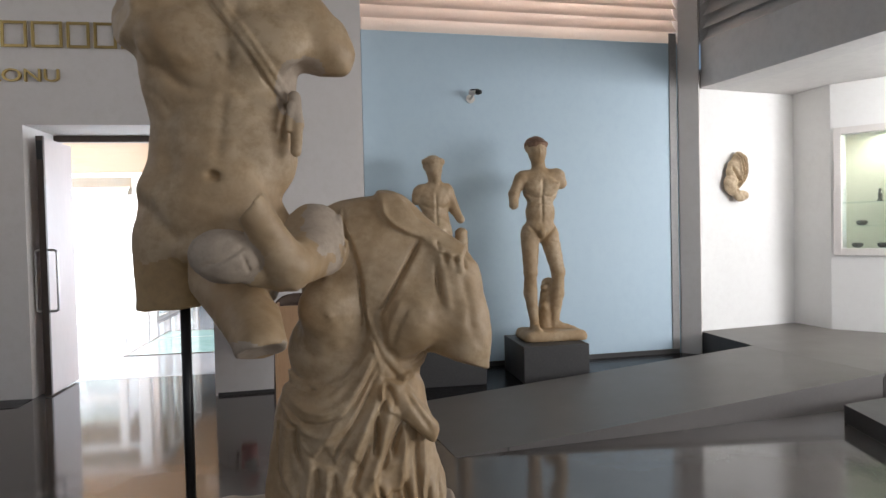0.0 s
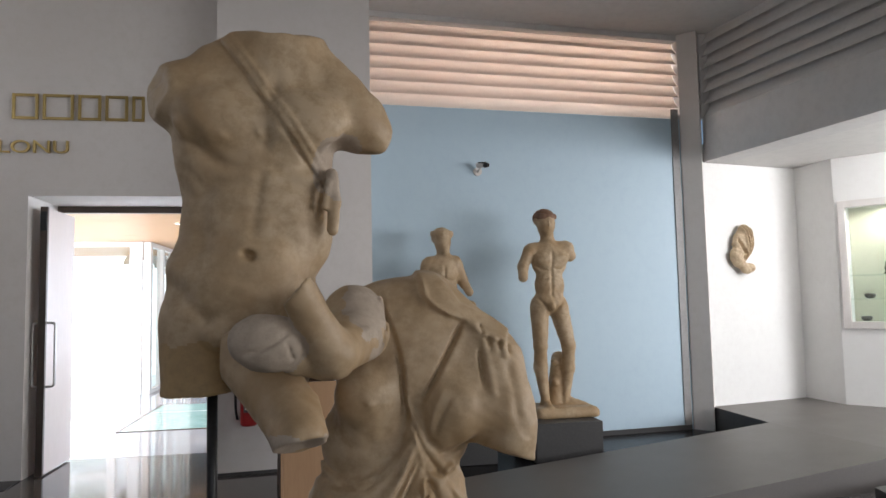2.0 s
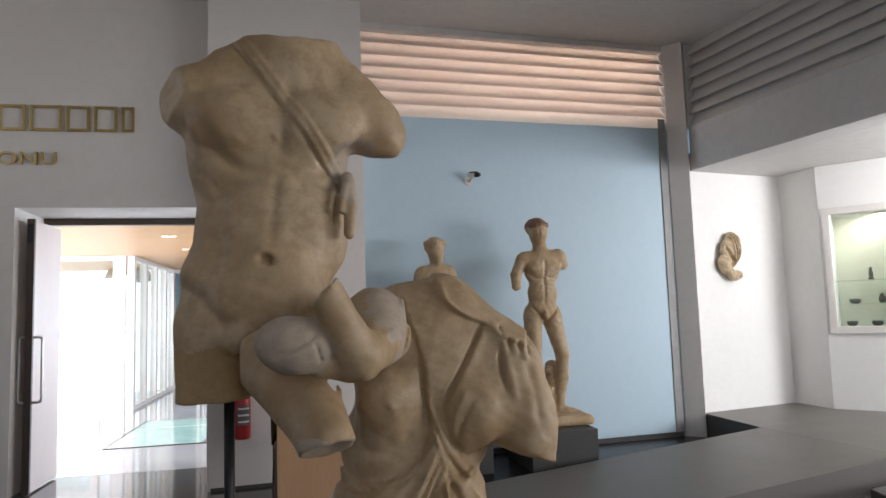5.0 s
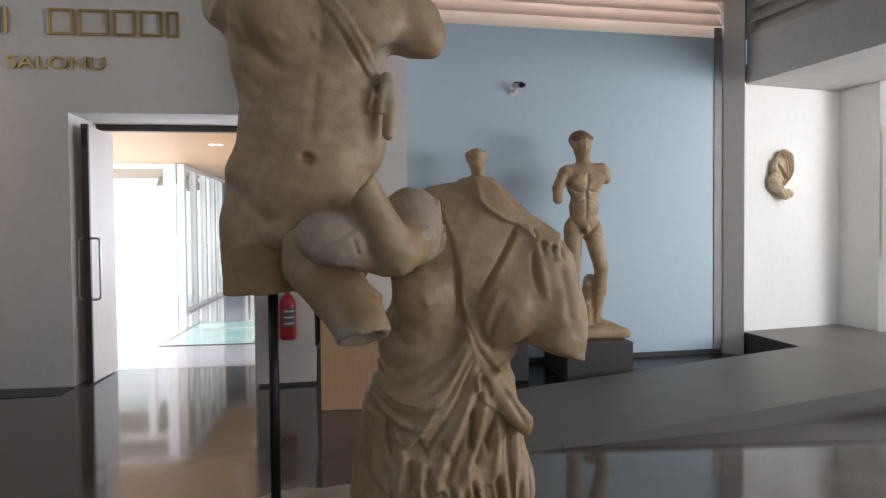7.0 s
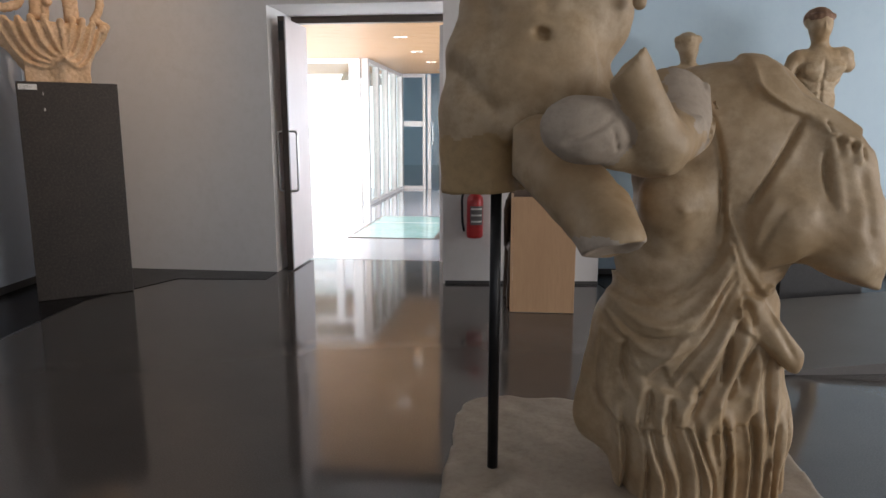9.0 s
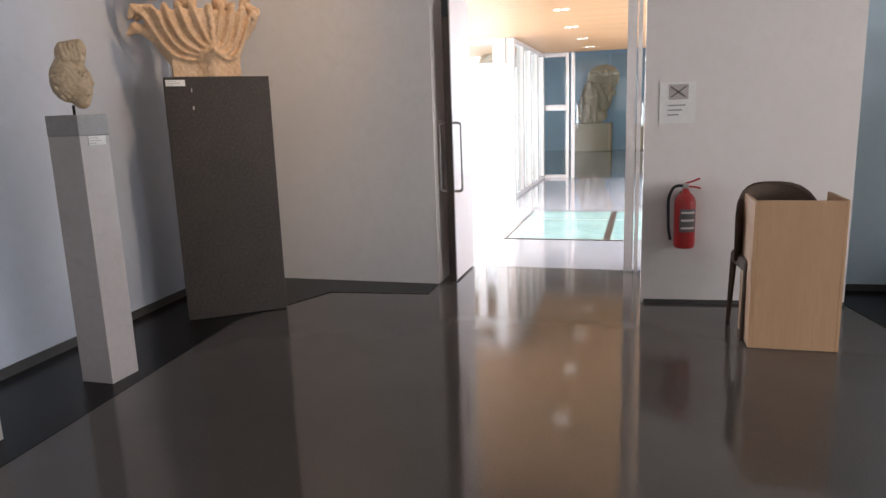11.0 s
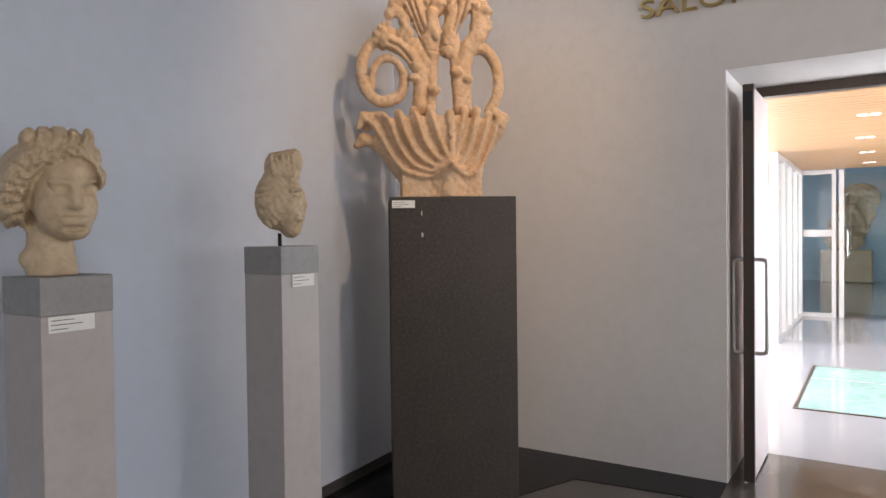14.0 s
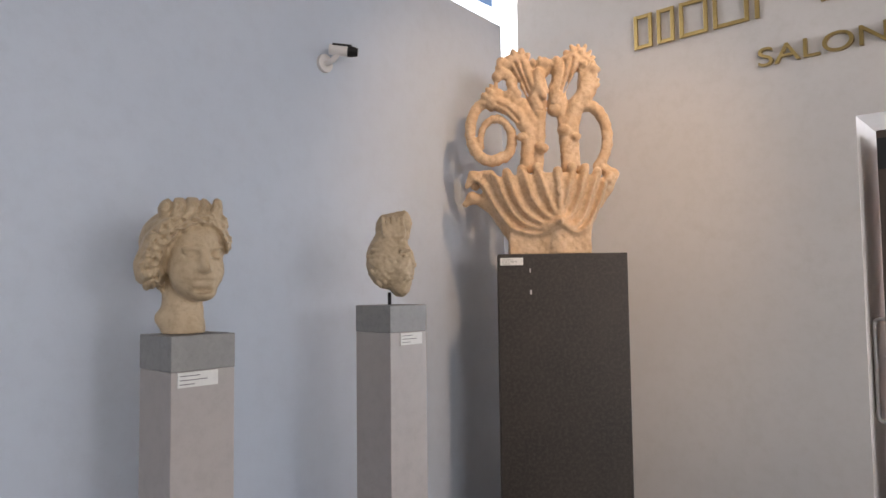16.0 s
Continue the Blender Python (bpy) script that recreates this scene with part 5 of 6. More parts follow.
    s.chain(flat([(-0.251, 1.016), (-0.296, 1.042), (-0.309, 1.012)], -0.03), 0.028, 0.022, 0.01)
    s.chain(flat([(-0.253, 0.924), (-0.214, 0.867), (-0.239, 0.831)], -0.03), 0.024, 0.016, 0.01)
    s.chain(flat([(-0.092, 0.980), (-0.081, 0.918), (-0.064, 0.872)], -0.04), 0.024, 0.016, 0.01)
    # knobs on the stems
    for (cx, cz), r in (((-0.088, 0.567), 0.034), ((0.027, 0.664), 0.035), ((-0.197, 0.631), 0.028), ((0.092, 0.623), 0.026), ((-0.061, 1.025), 0.03), ((0.183, 0.987), 0.035)):
        s.ball((cx, -0.035, cz), (r, r, r * 0.8), 0.012)
    s.chain(flat([(-0.250, 0.162), (-0.323, 0.314), (-0.372, 0.400)], -0.02), 0.05, 0.04, 0.03)
    # flutes of the shell, which meet low on the front
    left = ([(-0.020, 0.152), (-0.123, 0.106), (-0.247, 0.135), (-0.333, 0.238), (-0.396, 0.353), (-0.448, 0.410)], [(-0.020, 0.161), (-0.123, 0.135), (-0.218, 0.181), (-0.290, 0.284), (-0.333, 0.390), (-0.362, 0.439)],
            [(-0.020, 0.169), (-0.109, 0.164), (-0.195, 0.227), (-0.247, 0.324), (-0.270, 0.399), (-0.281, 0.445)], [(-0.020, 0.175), (-0.086, 0.204), (-0.149, 0.284), (-0.181, 0.370), (-0.195, 0.419), (-0.204, 0.456)], [(-0.020, 0.181), (-0.052, 0.244), (-0.089, 0.333), (-0.106, 0.390), (-0.115, 0.433), (-0.121, 0.462)])
    right = ([(-0.006, 0.152), (0.077, 0.112), (0.149, 0.164), (0.195, 0.261), (0.232, 0.362), (0.258, 0.419)], [(-0.006, 0.161), (0.069, 0.146), (0.126, 0.215), (0.161, 0.319), (0.178, 0.382), (0.189, 0.439)],
             [(-0.006, 0.172), (0.046, 0.198), (0.086, 0.284), (0.109, 0.376), (0.118, 0.416), (0.123, 0.456)], [(-0.006, 0.181), (0.017, 0.255), (0.037, 0.342), (0.049, 0.390), (0.055, 0.433), (0.057, 0.462)])
    for side in (left, right):
        for line in side:
            s.emboss(line, 0.014, 0.017, 0.10, fade=False)
            x, z = line[-1]
            s.ball((x, -0.125 + 0.9 * (x + 0.04) ** 2, z - 0.02), (0.029, 0.030, 0.034), 0.014)
        for p, q in zip(side, side[1:]):
            s.emboss([((a + c) / 2, (b + d) / 2) for (a, b), (c, d) in zip(p, q)][1:], 0.011, -0.010, 0.10, fade=False)
    s.limb((-0.022, -0.150, 0.425), (-0.016, -0.150, 0.315), 0.024, 0.012, 0.008)
    s.limb((-0.015, -0.135, 0.31), (-0.014, -0.130, 0.18), 0.012, 0.014, 0.02)
    # broad leaves at the ends of the stems
    s.chain(flat([(-0.100, 0.763), (-0.123, 0.864), (-0.166, 0.956), (-0.207, 1.036)], -0.01), 0.036, 0.058, 0.012)
    s.chain(flat([(-0.017, 0.778), (0.000, 0.893), (0.034, 0.973), (0.086, 1.030)], -0.01), 0.038, 0.060, 0.012)
    s.chain(flat([(-0.166, 0.677), (-0.218, 0.755), (-0.287, 0.801), (-0.339, 0.824)], -0.01), 0.036, 0.050, 0.012)
    s.chain(flat([(0.057, 0.706), (0.092, 0.801), (0.144, 0.858), (0.155, 0.950)], -0.01), 0.036, 0.046, 0.012)
    s.chain(flat([(-0.267, 0.858), (-0.235, 0.893), (-0.247, 0.956), (-0.287, 0.979), (-0.321, 0.961)], -0.03), 0.018, 0.030, 0.010)
    s.chain(flat([(-0.075, 0.841), (-0.103, 0.898), (-0.103, 0.973)], -0.05), 0.018, 0.026, 0.008)
    for (x, z), a0 in (((-0.207, 1.048), 95), ((0.092, 1.048), 70), ((-0.350, 0.829), 120), ((0.155, 0.973), 80), ((-0.109, 0.990), 90), ((-0.006, 0.996), 110)):
        for k in range(4):
            a = radians(a0 - 66 + 44 * k)
            s.ball((x + 0.050 * math.cos(a), -0.02 + 0.012 * math.sin(5 * k), z + 0.042 * math.sin(a)), (0.026, 0.030, 0.019), 0.006, (0, -math.degrees(a), 0))
    # veins of the leaf tips
    for line in ([(-0.195, 1.030), (-0.172, 0.956), (-0.138, 0.864)], [(-0.224, 1.022), (-0.189, 0.944), (-0.152, 0.858)], [(-0.247, 0.996), (-0.201, 0.927)], [(-0.324, 0.812), (-0.267, 0.784), (-0.210, 0.720)], [(-0.339, 0.784), (-0.281, 0.755), (-0.238, 0.706)], [(0.040, 1.030), (0.034, 0.964), (0.011, 0.878)], [(0.080, 1.042), (0.063, 0.964), (0.029, 0.870)], [(0.115, 1.007), (0.092, 0.950)]):
        s.emboss(line, 0.008, -0.020, 0.05, fade=False)
    s.emboss([(-0.023, 0.525), (0.017, 0.542)], 0.004, -0.008, 0.08)
    s.emboss([(-0.115, 0.772), (-0.063, 0.772)], 0.004, -0.008, 0.08)
    s.emboss([(-0.040, 0.801), (0.011, 0.798)], 0.004, -0.008, 0.08)
    s.emboss([(-0.459, 0.640), (-0.425, 0.657)], 0.004, -0.008, 0.08)
    s.slice((0, 0, 0.001), (0, 0, -1), 0.003)
    s.rumple(0.06, 0.0022, 0.3)
    return s


fo = finial().thing("carved_finial", MARBLE_WARM)
fo.matrix_world = pose(-3.454, 5.0725, 1.5935, 0, 0, BA) @ pose(0, 0.17, 0)
tagged(fo, "carved warm marble finial with volutes and acanthus leaves", "sculpture")


# ---- statues before the pale blue wall ----
def plinth(x0, x1, y0, y1, top):
    ob = link("statue_plinth", box(x0, x1, y0, y1, 0.0045, top, 0.004), CHARCOAL)
    return tagged(ob, "low matt charcoal statue plinth", "plinth", "statue plinths")


plinth(1.75, 2.33, 5.58, 6.28, 0.325)
plinth(0.86, 1.44, 5.66, 6.22, 0.325)


def youth():
    s = Stone((1.60, 5.68, 0.31), (2.50, 6.26, 2.22), 0.0085)
    y = 5.95
    P = lambda p, dy=0.0: (p[0], y + dy, p[1])
    s.ball(P((2.001, 2.023), -0.03), (0.082, 0.098, 0.115), 0.02)
    s.ball(P((1.997, 2.074), 0.012), (0.100, 0.112, 0.088), 0.012)
    s.limb(P((2.015, 1.946)), P((2.029, 1.844), 0.01), 0.058, 0.065, 0.03)
    s.limb(P((1.886, 1.789), 0.01), P((2.188, 1.807), 0.01), 0.068, 0.066, 0.04)
    s.ball(P((2.032, 1.691)), (0.165, 0.105, 0.16), 0.04)
    s.ball(P((1.958, 1.702), -0.07), (0.075, 0.04, 0.05), 0.03)
    s.ball(P((2.117, 1.710), -0.07), (0.075, 0.04, 0.05), 0.03)
    s.ball(P((2.027, 1.471)), (0.135, 0.095, 0.15), 0.05)
    s.ball(P((2.019, 1.317), 0.01), (0.162, 0.11, 0.10), 0.04)
    s.limb(P((1.849, 1.779)), P((1.783, 1.643), -0.02), 0.055, 0.048, 0.03)
    s.limb(P((1.783, 1.643), -0.02), P((1.760, 1.542), -0.09), 0.047, 0.042, 0.02)
    s.limb(P((2.204, 1.796)), P((2.229, 1.734)), 0.06, 0.052, 0.03)
    s.limb(P((1.928, 1.258)), P((1.921, 0.941), -0.02), 0.086, 0.062, 0.03)
    s.limb(P((1.921, 0.941), -0.02), P((1.928, 0.745), 0.02), 0.056, 0.062, 0.02)
    s.limb(P((1.928, 0.745), 0.02), P((1.959, 0.446), 0.0), 0.060, 0.038, 0.02)
    s.limb(P((1.959, 0.436), 0.02), P((1.953, 0.405), -0.13), 0.042, 0.034, 0.02)
    s.limb(P((2.108, 1.254)), P((2.177, 0.933), -0.03), 0.088, 0.062, 0.03)
    s.limb(P((2.177, 0.933), -0.03), P((2.184, 0.736), 0.03), 0.056, 0.062, 0.02)
    s.limb(P((2.184, 0.736), 0.03), P((2.157, 0.458), 0.05), 0.060, 0.040, 0.02)
    s.limb(P((2.157, 0.448), 0.05), P((2.306, 0.405), -0.02), 0.042, 0.032, 0.02)
    s.limb(P((2.121, 0.816), 0.10), P((2.081, 0.420), 0.10), 0.062, 0.085, 0.02)
    s.ball(P((2.067, 0.792), 0.05), 0.035, 0.02)
    s.ball(P((2.064, 0.612), 0.04), 0.035, 0.02)
    s.ball(P((2.013, 1.281), -0.10), (0.028, 0.03, 0.04), 0.02)
    (bx0, bz0), (bx1, bz1) = (1.825, 0.339), (2.392, 0.334)
    for k in range(11):
        s.limb((bx0 + 0.05 + (bx1 - bx0 - 0.10) * k / 10, y - 0.14, 0.36), (bx0 + 0.05 + (bx1 - bx0 - 0.10) * k / 10, y + 0.16, 0.36), 0.055, 0.055, 0.025)
    s.slice((0, 0, 0.327), (0, 0, -1), 0.003)
    for line, w, h in (
        ([(2.033, 1.777), (2.025, 1.640), (2.020, 1.358)], 0.012, -0.012),
        ([(1.867, 1.657), (1.972, 1.605), (2.025, 1.624)], 0.012, -0.012),
        ([(2.036, 1.624), (2.115, 1.613), (2.212, 1.673)], 0.012, -0.012),
        ([(1.903, 1.361), (1.965, 1.283), (2.007, 1.236)], 0.012, -0.014),
        ([(2.164, 1.366), (2.098, 1.295), (2.044, 1.235)], 0.012, -0.014),
        ([(1.928, 1.513), (2.029, 1.553), (2.134, 1.510)], 0.010, -0.007),
        ([(2.033, 1.214), (2.041, 1.101), (2.065, 0.946)], 0.014, -0.05),
        ([(2.097, 1.213), (2.176, 1.201), (2.214, 1.225)], 0.008, -0.010),
        ([(1.980, 2.028), (2.022, 2.028)], 0.014, -0.010),
        ([(2.002, 2.043), (2.000, 1.987)], 0.008, 0.012),
    ):
        s.emboss(line, w, h, y)
    for k in range(9):
        a = radians(-80 + 20 * k)
        cx, cz = (1.997, 2.084)
        s.ball((cx + 0.092 * math.sin(a), y - 0.100 * math.cos(a), cz + 0.0), (0.02, 0.02, 0.026), 0.008)
    s.rumple(0.09, 0.0016, 0.9)
    return s


tagged(patches(youth().thing("youth_statue", MARBLE), ((1.997, 5.97, 2.115), (0.16, 0.20, 0.075), STAINED)), "standing nude marble youth with broken arms beside a tree stump", "statue")


def elder():
    s = Stone((0.78, 5.66, 0.31), (1.56, 6.24, 2.06), 0.0095)
    y = 5.97
    P = lambda p, dy=0.0: (p[0], y + dy, p[1])
    s.ball(P((1.064, 1.877), -0.03), (0.074, 0.088, 0.105), 0.02)
    s.ball(P((1.060, 1.917), 0.012), (0.09, 0.10, 0.082), 0.012)
    s.ball(P((1.072, 1.807), -0.06), (0.045, 0.05, 0.055), 0.02)
    s.limb(P((1.072, 1.787)), P((1.075, 1.702)), 0.055, 0.06, 0.03)
    s.limb(P((0.959, 1.679)), P((1.171, 1.686)), 0.066, 0.064, 0.04)
    s.ball(P((1.067, 1.587)), (0.145, 0.10, 0.13), 0.04)
    s.ball(P((1.073, 1.417)), (0.125, 0.09, 0.13), 0.05)
    s.limb(P((0.928, 1.669)), P((0.907, 1.605)), 0.056, 0.045, 0.02)
    s.limb(P((1.200, 1.651)), P((1.248, 1.514)), 0.05, 0.044, 0.02)
    s.limb(P((1.248, 1.514)), P((1.287, 1.423), -0.06), 0.043, 0.036, 0.02)
    s.limb(P((1.071, 1.302)), P((1.053, 0.977)), 0.15, 0.14, 0.04)
    s.limb(P((1.053, 0.977)), P((1.050, 0.399)), 0.145, 0.16, 0.04)
    s.limb(P((1.305, 1.297), 0.02), P((1.295, 0.388), 0.02), 0.058, 0.075, 0.03)
    for k in range(9):
        s.limb((0.97 + 0.045 * k, y - 0.14, 0.36), (0.97 + 0.045 * k, y + 0.14, 0.36), 0.055, 0.055, 0.025)
    s.slice((0, 0, 0.327), (0, 0, -1), 0.003)
    for k in range(7):
        s.emboss([LM(748 + 8 * k, 425 + 4 * (k % 2)), LM(750 + 7.5 * k, 500), LM(748 + 8.5 * k, 590)], 0.012, 0.02, y)
    for line, w, h in (([(1.069, 1.652), (1.071, 1.527), (1.072, 1.352)], 0.012, -0.012), ([(0.941, 1.569), (1.015, 1.528), (1.066, 1.548)], 0.012, -0.01), ([(1.076, 1.547), (1.142, 1.526), (1.199, 1.575)], 0.012, -0.01)):
        s.emboss(line, w, h, y)
    for k in range(9):
        a = radians(-80 + 20 * k)
        cx, cz = (1.060, 1.927)
        s.ball((cx + 0.085 * math.sin(a), y - 0.095 * math.cos(a), cz + 0.01), (0.02, 0.02, 0.03), 0.01)
    s.rumple(0.09, 0.0016, 1.9)
    return s


tagged(elder().thing("bearded_statue", MARBLE), "bearded marble figure with broken arms and a draped lower body", "statue")


# relief fragment on the bright wall
def fragment():
    s = Stone((-0.24, -0.14, -0.34), (0.24, 0.08, 0.34), 0.008)
    s.ball((0.0, 0.0, 0.06), (0.10, 0.07, 0.20), 0.03, (0, 8, 0))
    s.ball((-0.09, 0.0, -0.08), (0.08, 0.06, 0.11), 0.03)
    s.ball((0.05, -0.02, -0.20), (0.06, 0.055, 0.05), 0.02)
    s.limb((-0.11, 0, -0.08), (0.0, -0.02, -0.22), 0.05, 0.045, 0.03)
    s.limb((-0.08, 0.0, 0.12), (-0.10, 0, 0.05), 0.04, 0.04, 0.03)
    s.ball((-0.02, -0.05, -0.10), (0.035, 0.05, 0.07), 0.01, (0, 25, 0), "cut")
    for k in range(4):
        s.emboss([(-0.045 + 0.040 * k, 0.25), (-0.015 + 0.034 * k, 0.10), (0.0 + 0.030 * k, -0.08)], 0.011, 0.022, 0.04)
        s.emboss([(-0.026 + 0.040 * k, 0.23), (0.003 + 0.034 * k, 0.10), (0.016 + 0.030 * k, -0.06)], 0.008, -0.030, 0.04)
    s.emboss([(-0.10, 0.10), (-0.06, 0.02), (-0.02, -0.06)], 0.012, -0.03, 0.04)
    s.slice((0, 0.03, 0), (0, 1, 0), 0.004)
    s.rumple(0.08, 0.004, 1.2)
    return s


rf = fragment().thing("relief_fragment", MARBLE_PALE)
rf.matrix_world = pose(4.36, 6.572, 1.83, 0, 0, 12.0)
tagged(rf, "broken marble drapery fragment fixed to the white wall", "sculpture")


# ---- lectern, chair, extinguisher and notice by the pier ----
lec = holder("lectern", (-0.255, 4.99, 0), "plain plywood reception lectern open at the back", "lectern", 0.8)
part("front_panel", box(0.018, 0.425, 0.0, 0.018, 0.004, 0.81, 0.002), WOOD, lec)
part("side_panel", box(0.0, 0.0175, 0.0, 0.36, 0.004, 0.805, 0.002), WOOD, lec, "paler plywood side panel")
part("side_panel", box(0.4255, 0.443, 0.0, 0.36, 0.004, 0.815, 0.002), WOOD, lec)
part("shelf", box(0.018, 0.425, 0.019, 0.34, 0.60, 0.618, 0.002), WOOD, lec)


def chair():
    root = holder("chair", (-0.085, 5.36, 0), "brown upholstered chair with a curved back behind the lectern", "chair", 6)
    bm = bmesh.new()
    rows = []
    for k in range(13):
        a = radians(-78 + 13 * k)
        x, y = 0.235 * math.sin(a), 0.24 * math.cos(a) - 0.1
        crest = 0.86 - 0.16 * (abs(k - 6) / 6) ** 3
        rows.append([bm.verts.new((x * f, y * f, z)) for f, z in ((1, 0.42), (1.02, crest - 0.02), (0.97, crest), (0.90, crest - 0.02), (0.88, 0.42))])
    for a, b in zip(rows, rows[1:]):
        for j in range(5):
            bm.faces.new((a[j], a[(j + 1) % 5], b[(j + 1) % 5], b[j]))
    bm.faces.new(rows[0])
    bm.faces.new(rows[-1][::-1])
    part("backrest", bm, BROWN_CLOTH, root, smooth=True)
    part("seat", box(-0.21, 0.21, -0.22, 0.14, 0.38, 0.46, 0.025), BROWN_CLOTH, root)
    for x, y in ((-0.19, -0.19), (0.19, -0.19), (-0.19, 0.12), (0.19, 0.12)):
        part("leg", tube([(x * 1.08, y * 1.08, 0.002), (x, y, 0.40)], [0.013, 0.02], 8), BROWN_CLOTH, root, "dark brown wooden leg")
    return root


chair()


def extinguisher():
    root = holder("fire_extinguisher", (-0.555, 5.775, 0.40), "red fire extinguisher with black hose hung on the wall", "extinguisher")
    part("cylinder", lathe([(0.0, 0.0), (0.058, 0.0), (0.066, 0.015), (0.067, 0.03), (0.067, 0.29), (0.060, 0.325), (0.040, 0.352), (0.022, 0.362), (0.020, 0.385), (0.0, 0.386)], 28), RED, root, smooth=True)
    bm = bmesh.new()
    a0, a1, n = radians(-120), radians(-25), 10
    ring = [[bm.verts.new((0.0685 * math.cos(a), 0.0685 * math.sin(a), z)) for z in (0.11, 0.26)] for a in (a0 + (a1 - a0) * i / n for i in range(n + 1))]
    for p, q in zip(ring, ring[1:]):
        bm.faces.new((p[0], q[0], q[1], p[1]))
    card = part("sticker", bm, INK, root, "dark instruction sticker with pale lines")
    for k in range(3):
        bm = bmesh.new()
        z = 0.13 + 0.05 * k
        ring = [[bm.verts.new((0.0692 * math.cos(a), 0.0692 * math.sin(a), zz)) for zz in (z, z + 0.014)] for a in (a0 + 0.15 + (a1 - a0 - 0.35) * i / n for i in range(n + 1))]
        for p, q in zip(ring, ring[1:]):
            bm.faces.new((p[0], q[0], q[1], p[1]))
        part("line", bm, PAPER, card)
    part("valve", box(-0.018, 0.018, -0.016, 0.016, 0.386, 0.42, 0.004), STEEL, root, "metal valve")
    part("lever", tube([(-0.005, 0, 0.418), (0.04, -0.004, 0.432), (0.085, -0.006, 0.452)], 0.006, 8), RED, root)
    part("lever", tube([(0.0, 0, 0.40), (0.05, -0.004, 0.398), (0.09, -0.006, 0.388)], 0.006, 8), RED, root)
    part("hose", tube(rounded_path([(-0.015, 0, 0.402), (-0.07, -0.01, 0.41), (-0.105, -0.01, 0.33), (-0.10, -0.01, 0.12), (-0.085, -0.01, 0.05)], 0.04), 0.0095, 8), RUBBER, root, "black rubber hose", smooth=True)
    part("bracket", box(-0.03, 0.03, 0.055, 0.075, 0.20, 0.36), BLACK_METAL, root)
    return root


extinguisher()

note = holder("notice_sheet", (-0.62, 5.846, 1.33), "pale printed notice in a clear sleeve taped to the wall", "notice", 5.2)
part("sleeve", box(-0.11, 0.11, -0.004, -0.001, -0.13, 0.13), PAPER, note)
part("picture", box(-0.055, 0.065, -0.006, -0.0045, 0.02, 0.115), PED, note, "grey printed picture")
for a in (-1, 1):
    part("stroke", add_tube(bmesh.new(), [(-0.045 * a + 0.005, -0.007, 0.035), (0.045 * a + 0.005, -0.007, 0.10)], 0.004, 6), INK, note)
for k in range(3):
    part("line", box(-0.06, 0.05 - 0.02 * k, -0.006, -0.0045, -0.02 - 0.03 * k, -0.012 - 0.03 * k), PED_CAP, note)


# ---- lettering on the door wall ----
def word(text, x0, x1, z, height, y):
    cu = bpy.data.curves.new("letters", "FONT")
    cu.body, cu.size, cu.extrude, cu.bevel_depth = text, 1.0, 0.06, 0.0
    tmp = bpy.data.objects.new("letters", cu)
    scene.collection.objects.link(tmp)
    bpy.context.view_layer.update()
    me = bpy.data.meshes.new_from_object(tmp.evaluated_get(bpy.context.evaluated_depsgraph_get()))
    bpy.data.objects.remove(tmp)
    co = np.array([v.co[:] for v in me.vertices])
    lo, hi = co.min(0), co.max(0)
    for v in me.vertices:
        v.co = (x0 + (v.co.x - lo[0]) / (hi[0] - lo[0]) * (x1 - x0), y - 0.012 - v.co.z * 0.2, z + (v.co.y - lo[1]) / (hi[1] - lo[1]) * height)
    me.materials.append(BRASS)
    me.name = "wall_word"
    return new("wall_word", me)


tagged(word("SALONU", -2.795, -2.035, 2.635, 0.105, 6.1), "polished brass capitals on the wall above the door", "lettering")
title = holder("wall_title", (0, 6.1, 2.915), "polished brass bars of a title on the wall", "lettering")
x = -3.53
for k, w in enumerate((0.12, 0.11, 0.17, 0.20, 0.04, 0.0, 0.20, 0.24, 0.18, 0.18, 0.10)):
    if w == 0.0:
        x = -2.47
        continue
    bars = ((0, 0.024),) if w < 0.06 else ((0, 0.024), (w - 0.024, w))
    for a, b in bars:
        part("bar", box(x + a, x + b, -0.026, -0.012, 0.0, 0.215, 0.002), BRASS, title)
    if w > 0.06:
        for z in (0.0, 0.192):
            part("bar", box(x + 0.024, x + w - 0.024, -0.024, -0.012, z, z + 0.023, 0.002), BRASS, title)
    x += w + 0.032


# ---- wall cameras ----
def wall_camera(place, turn, aim):
    root = holder("security_camera", place, "small white bracketed wall camera with black lens", "camera", turn)
    part("rosette", tube([(0, 0, 0), (0, -0.018, 0)], 0.042, 20), WHITE, root)
    part("arm", tube(rounded_path([(0, -0.018, 0), (0, -0.06, 0.0), (0.01, -0.09, 0.035)], 0.02), 0.013, 10), WHITE, root)
    e = Vector((math.sin(radians(aim)), -math.cos(radians(aim)), -0.12))
    c = Vector((0.01, -0.095, 0.045))
    part("housing", tube([c - e * 0.045, c + e * 0.04], 0.024, 14), WHITE, root)
    part("lens", tube([c + e * 0.04, c + e * 0.06, c + e * 0.085], [0.026, 0.025, 0.018], 14), BLACK_METAL, root, "black lens barrel")
    part("hood", tube([c - e * 0.03 + Vector((0, 0, 0.014)), c + e * 0.055 + Vector((0, 0, 0.014))], 0.018, 12), BLACK_METAL, root, "dark sun hood")
    return root


wall_camera((1.50, north_y(1.50), 2.585), 4.5, 35)
wall_camera((west_x(4.05), 4.05, 2.47), 94, 40)

# ---- display case in the side room ----
DV = (Vector(C3) - Vector(C2)).normalized()
DN = Vector((-DV.y, DV.x))
ang = math.degrees(math.atan2(DV.y, DV.x))


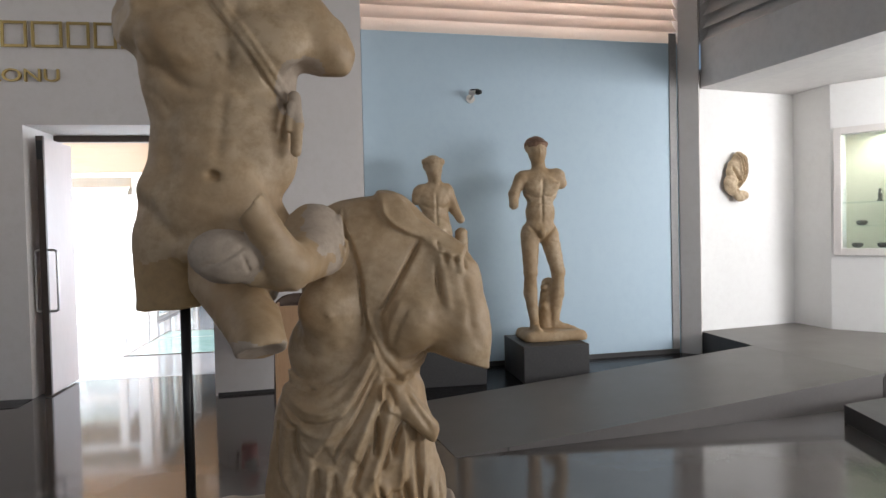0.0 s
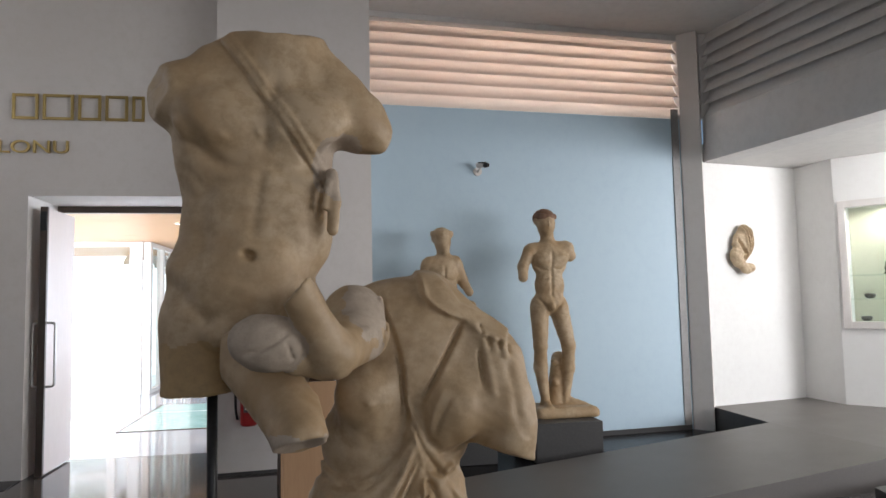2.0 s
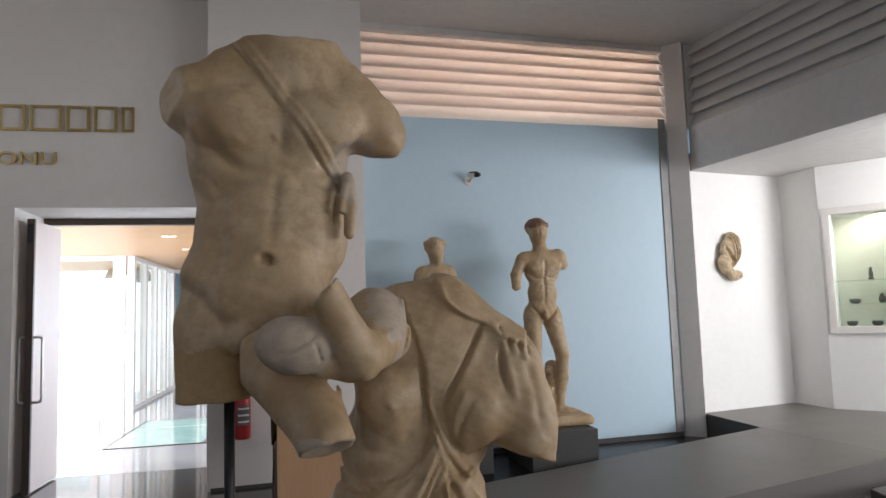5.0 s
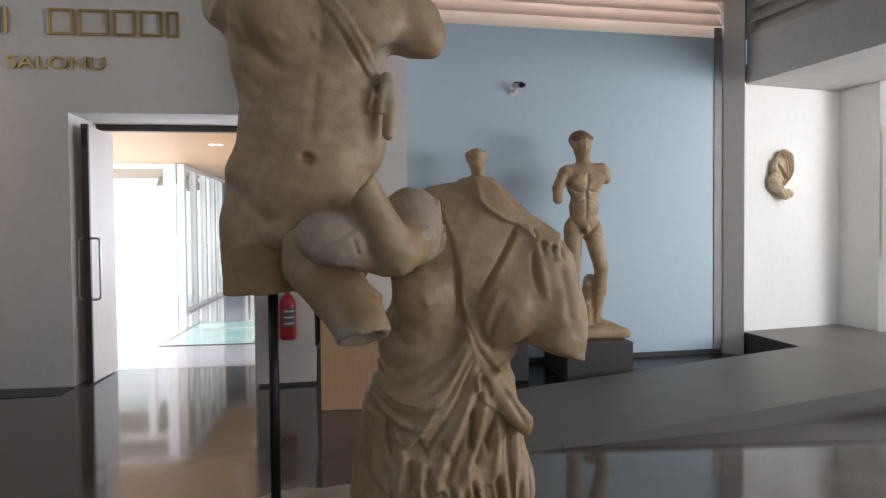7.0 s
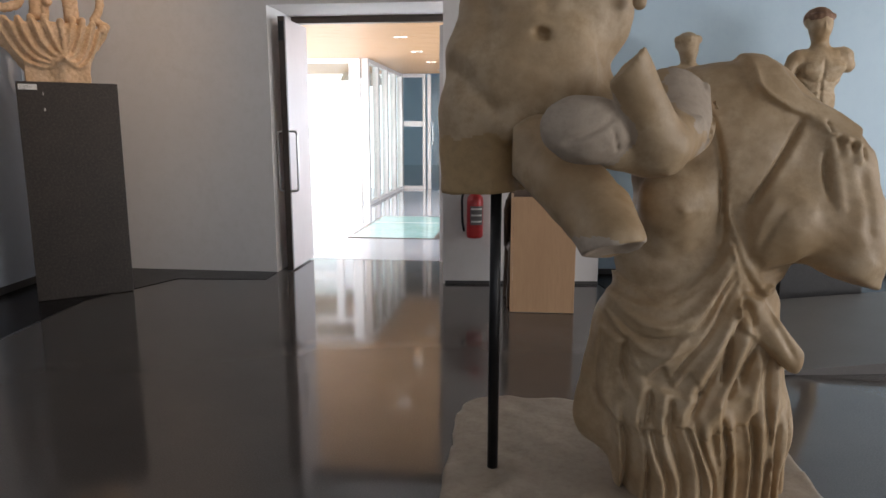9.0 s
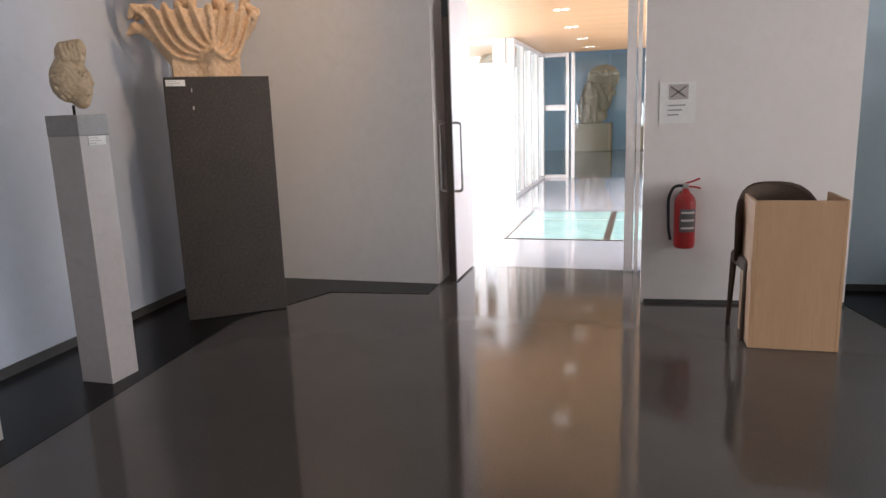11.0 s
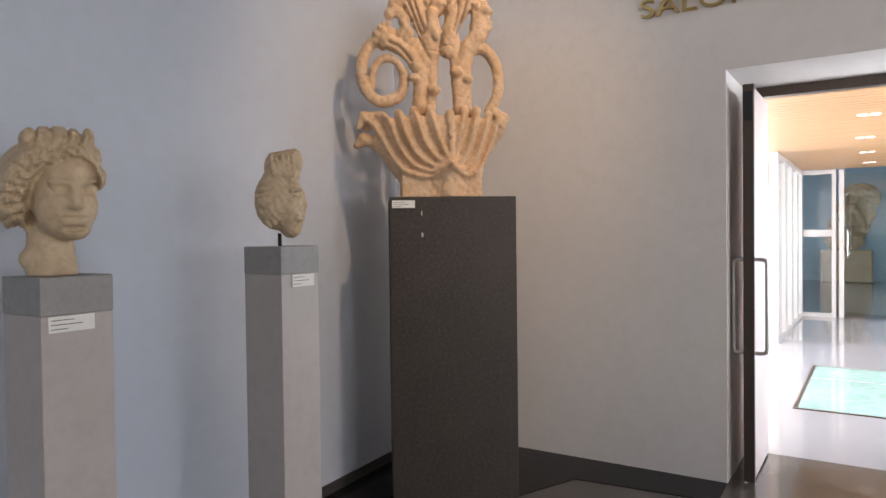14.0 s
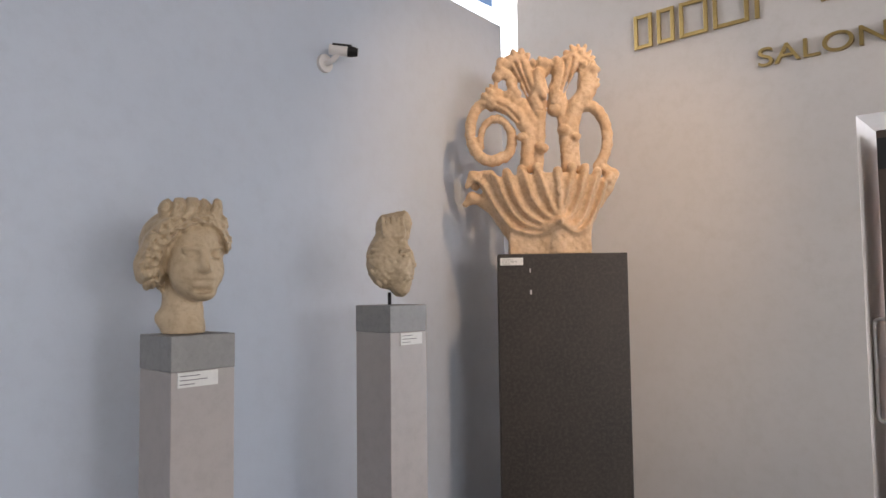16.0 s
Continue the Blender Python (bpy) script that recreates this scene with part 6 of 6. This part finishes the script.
def case_wall(name, u0, u1, z0, z1):
    p, q = Vector(C2) + DV * u0, Vector(C2) + DV * u1
    return structure(link(name, strip(tuple(p), tuple(q), 0.45, z0, z1), LIT_WHITE), "bright white plastered wall round the display case", "wall")


W0, W1, Z0, Z1 = 0.06, 1.0, 1.02, 2.25
case_wall("wall_case_west", 0.0, W0, 0, LOW)
case_wall("wall_case_east", W1, 4.6, 0, LOW)
case_wall("wall_case_low", W0, W1, 0, Z0)
case_wall("wall_case_top", W0, W1, Z1, LOW)
case = holder("display_case", (*C2, 0), "built-in display case with a white frame and glass shelves", "display case", ang)
for a, b, c, d in ((W0 - 0.03, W0 + 0.04, Z0 - 0.03, Z1 + 0.03), (W1 - 0.04, W1 + 0.03, Z0 - 0.03, Z1 + 0.03), (W0 + 0.04, W1 - 0.04, Z0 - 0.03, Z0 + 0.04), (W0 + 0.04, W1 - 0.04, Z1 - 0.04, Z1 + 0.03)):
    part("frame", box(a, b, -0.025, 0.02, c, d, 0.003), WHITE, case)
part("pane", box(W0 + 0.04, W1 - 0.04, -0.004, 0.002, Z0 + 0.04, Z1 - 0.04), GLASS, case).visible_shadow = False
part("lining", box(W0, W1, 0.42, 0.44, Z0, Z1), CASE_BACK, case)
part("latch", box(W1 - 0.02, W1, -0.035, -0.026, 2.05, 2.09, 0.002), BLACK_METAL, case)
for z in (1.28, 1.52):
    part("shelf", box(W0 + 0.002, W1 - 0.002, 0.06, 0.40, z, z + 0.008), GLASS, case).visible_shadow = False


def figurine(kind):
    if kind == 0:
        return lathe([(0.0, 0), (0.025, 0), (0.03, 0.01), (0.018, 0.03), (0.024, 0.06), (0.02, 0.085), (0.012, 0.095), (0.017, 0.11), (0.012, 0.128), (0.0, 0.132)], 12)
    if kind == 1:
        return lathe([(0.0, 0), (0.03, 0), (0.05, 0.02), (0.055, 0.04), (0.04, 0.05), (0.0, 0.052)], 14)
    return lathe([(0.0, 0), (0.02, 0), (0.035, 0.03), (0.03, 0.06), (0.014, 0.08), (0.02, 0.095), (0.0, 0.096)], 14)


for u, v, z, kind in ((0.20, 0.2, 1.0605, 1), (0.42, 0.22, 1.0605, 1), (0.62, 0.2, 1.0605, 2), (0.24, 0.2, 1.2885, 1), (0.48, 0.2, 1.2885, 2), (0.64, 0.22, 1.2885, 1), (0.40, 0.2, 1.5285, 0), (0.70, 0.2, 1.5285, 0)):
    ob = link("find", figurine(kind), BRONZE_FIND, smooth=True)
    p = Vector(C2) + DV * u + DN * v
    ob.location = (p.x, p.y, z)
    tagged(ob, "small dark excavated bronze or pottery find on a shelf", "find", "finds in the display case")

# ---- far gallery ----
def stele():
    s = Stone((-0.75, -0.25, 0.85), (0.75, 0.2, 2.75), 0.022)
    for k in range(4):
        s.ball((-0.1 + 0.12 * k, 0.08, 1.2 + 0.35 * k), (0.50, 0.10, 0.42), 0.05)
    s.limb((-0.25, -0.05, 0.95), (-0.22, -0.08, 1.6), 0.10, 0.15, 0.05)
    s.limb((-0.02, -0.05, 0.95), (-0.08, -0.08, 1.6), 0.10, 0.14, 0.05)
    s.ball((-0.15, -0.08, 1.85), (0.22, 0.13, 0.30), 0.05)
    s.ball((-0.1, -0.06, 2.3), (0.12, 0.12, 0.15), 0.04)
    s.limb((0.1, -0.06, 2.0), (0.30, -0.06, 1.4), 0.12, 0.16, 0.05)
    s.rumple(0.4, 0.02)
    s.slice((0, 0, 0.863), (0, 0, -1), 0.01)
    return s


ob = stele().thing("relief_stele", MARBLE_PALE)
ob.matrix_world = pose(-2.30, 23.6, 0)
tagged(ob, "large weathered relief stele on a stone base", "sculpture")
tagged(link("stele_base", box(-2.95, -1.75, 23.2, 23.98, 0.002, 0.865, 0.03), MARBLE_PALE), "pale stone base under the relief stele", "plinth")
tagged(link("stone_chest", box(-1.15, 0.35, 23.2, 23.95, 0.002, 0.80, 0.05), MARBLE_PALE), "low pale carved stone chest by the wall", "stone chest")
board = holder("sign_board", (-0.35, 23.0, 0), "white information board on a stand", "sign")
part("panel", box(-0.45, 0.45, -0.02, 0.02, 1.35, 2.15, 0.004), PAPER, board)
part("post", tube([(0.25, 0.03, 0.002), (0.25, 0.03, 1.4)], 0.02, 8), STEEL, board)
for k in range(3):
    part("line", box(-0.28, 0.18, -0.024, -0.0205, 1.60 + 0.13 * k, 1.64 + 0.13 * k), INK, board)
part("foot", box(0.05, 0.45, -0.12, 0.18, 0.002, 0.02, 0.003), STEEL, board)
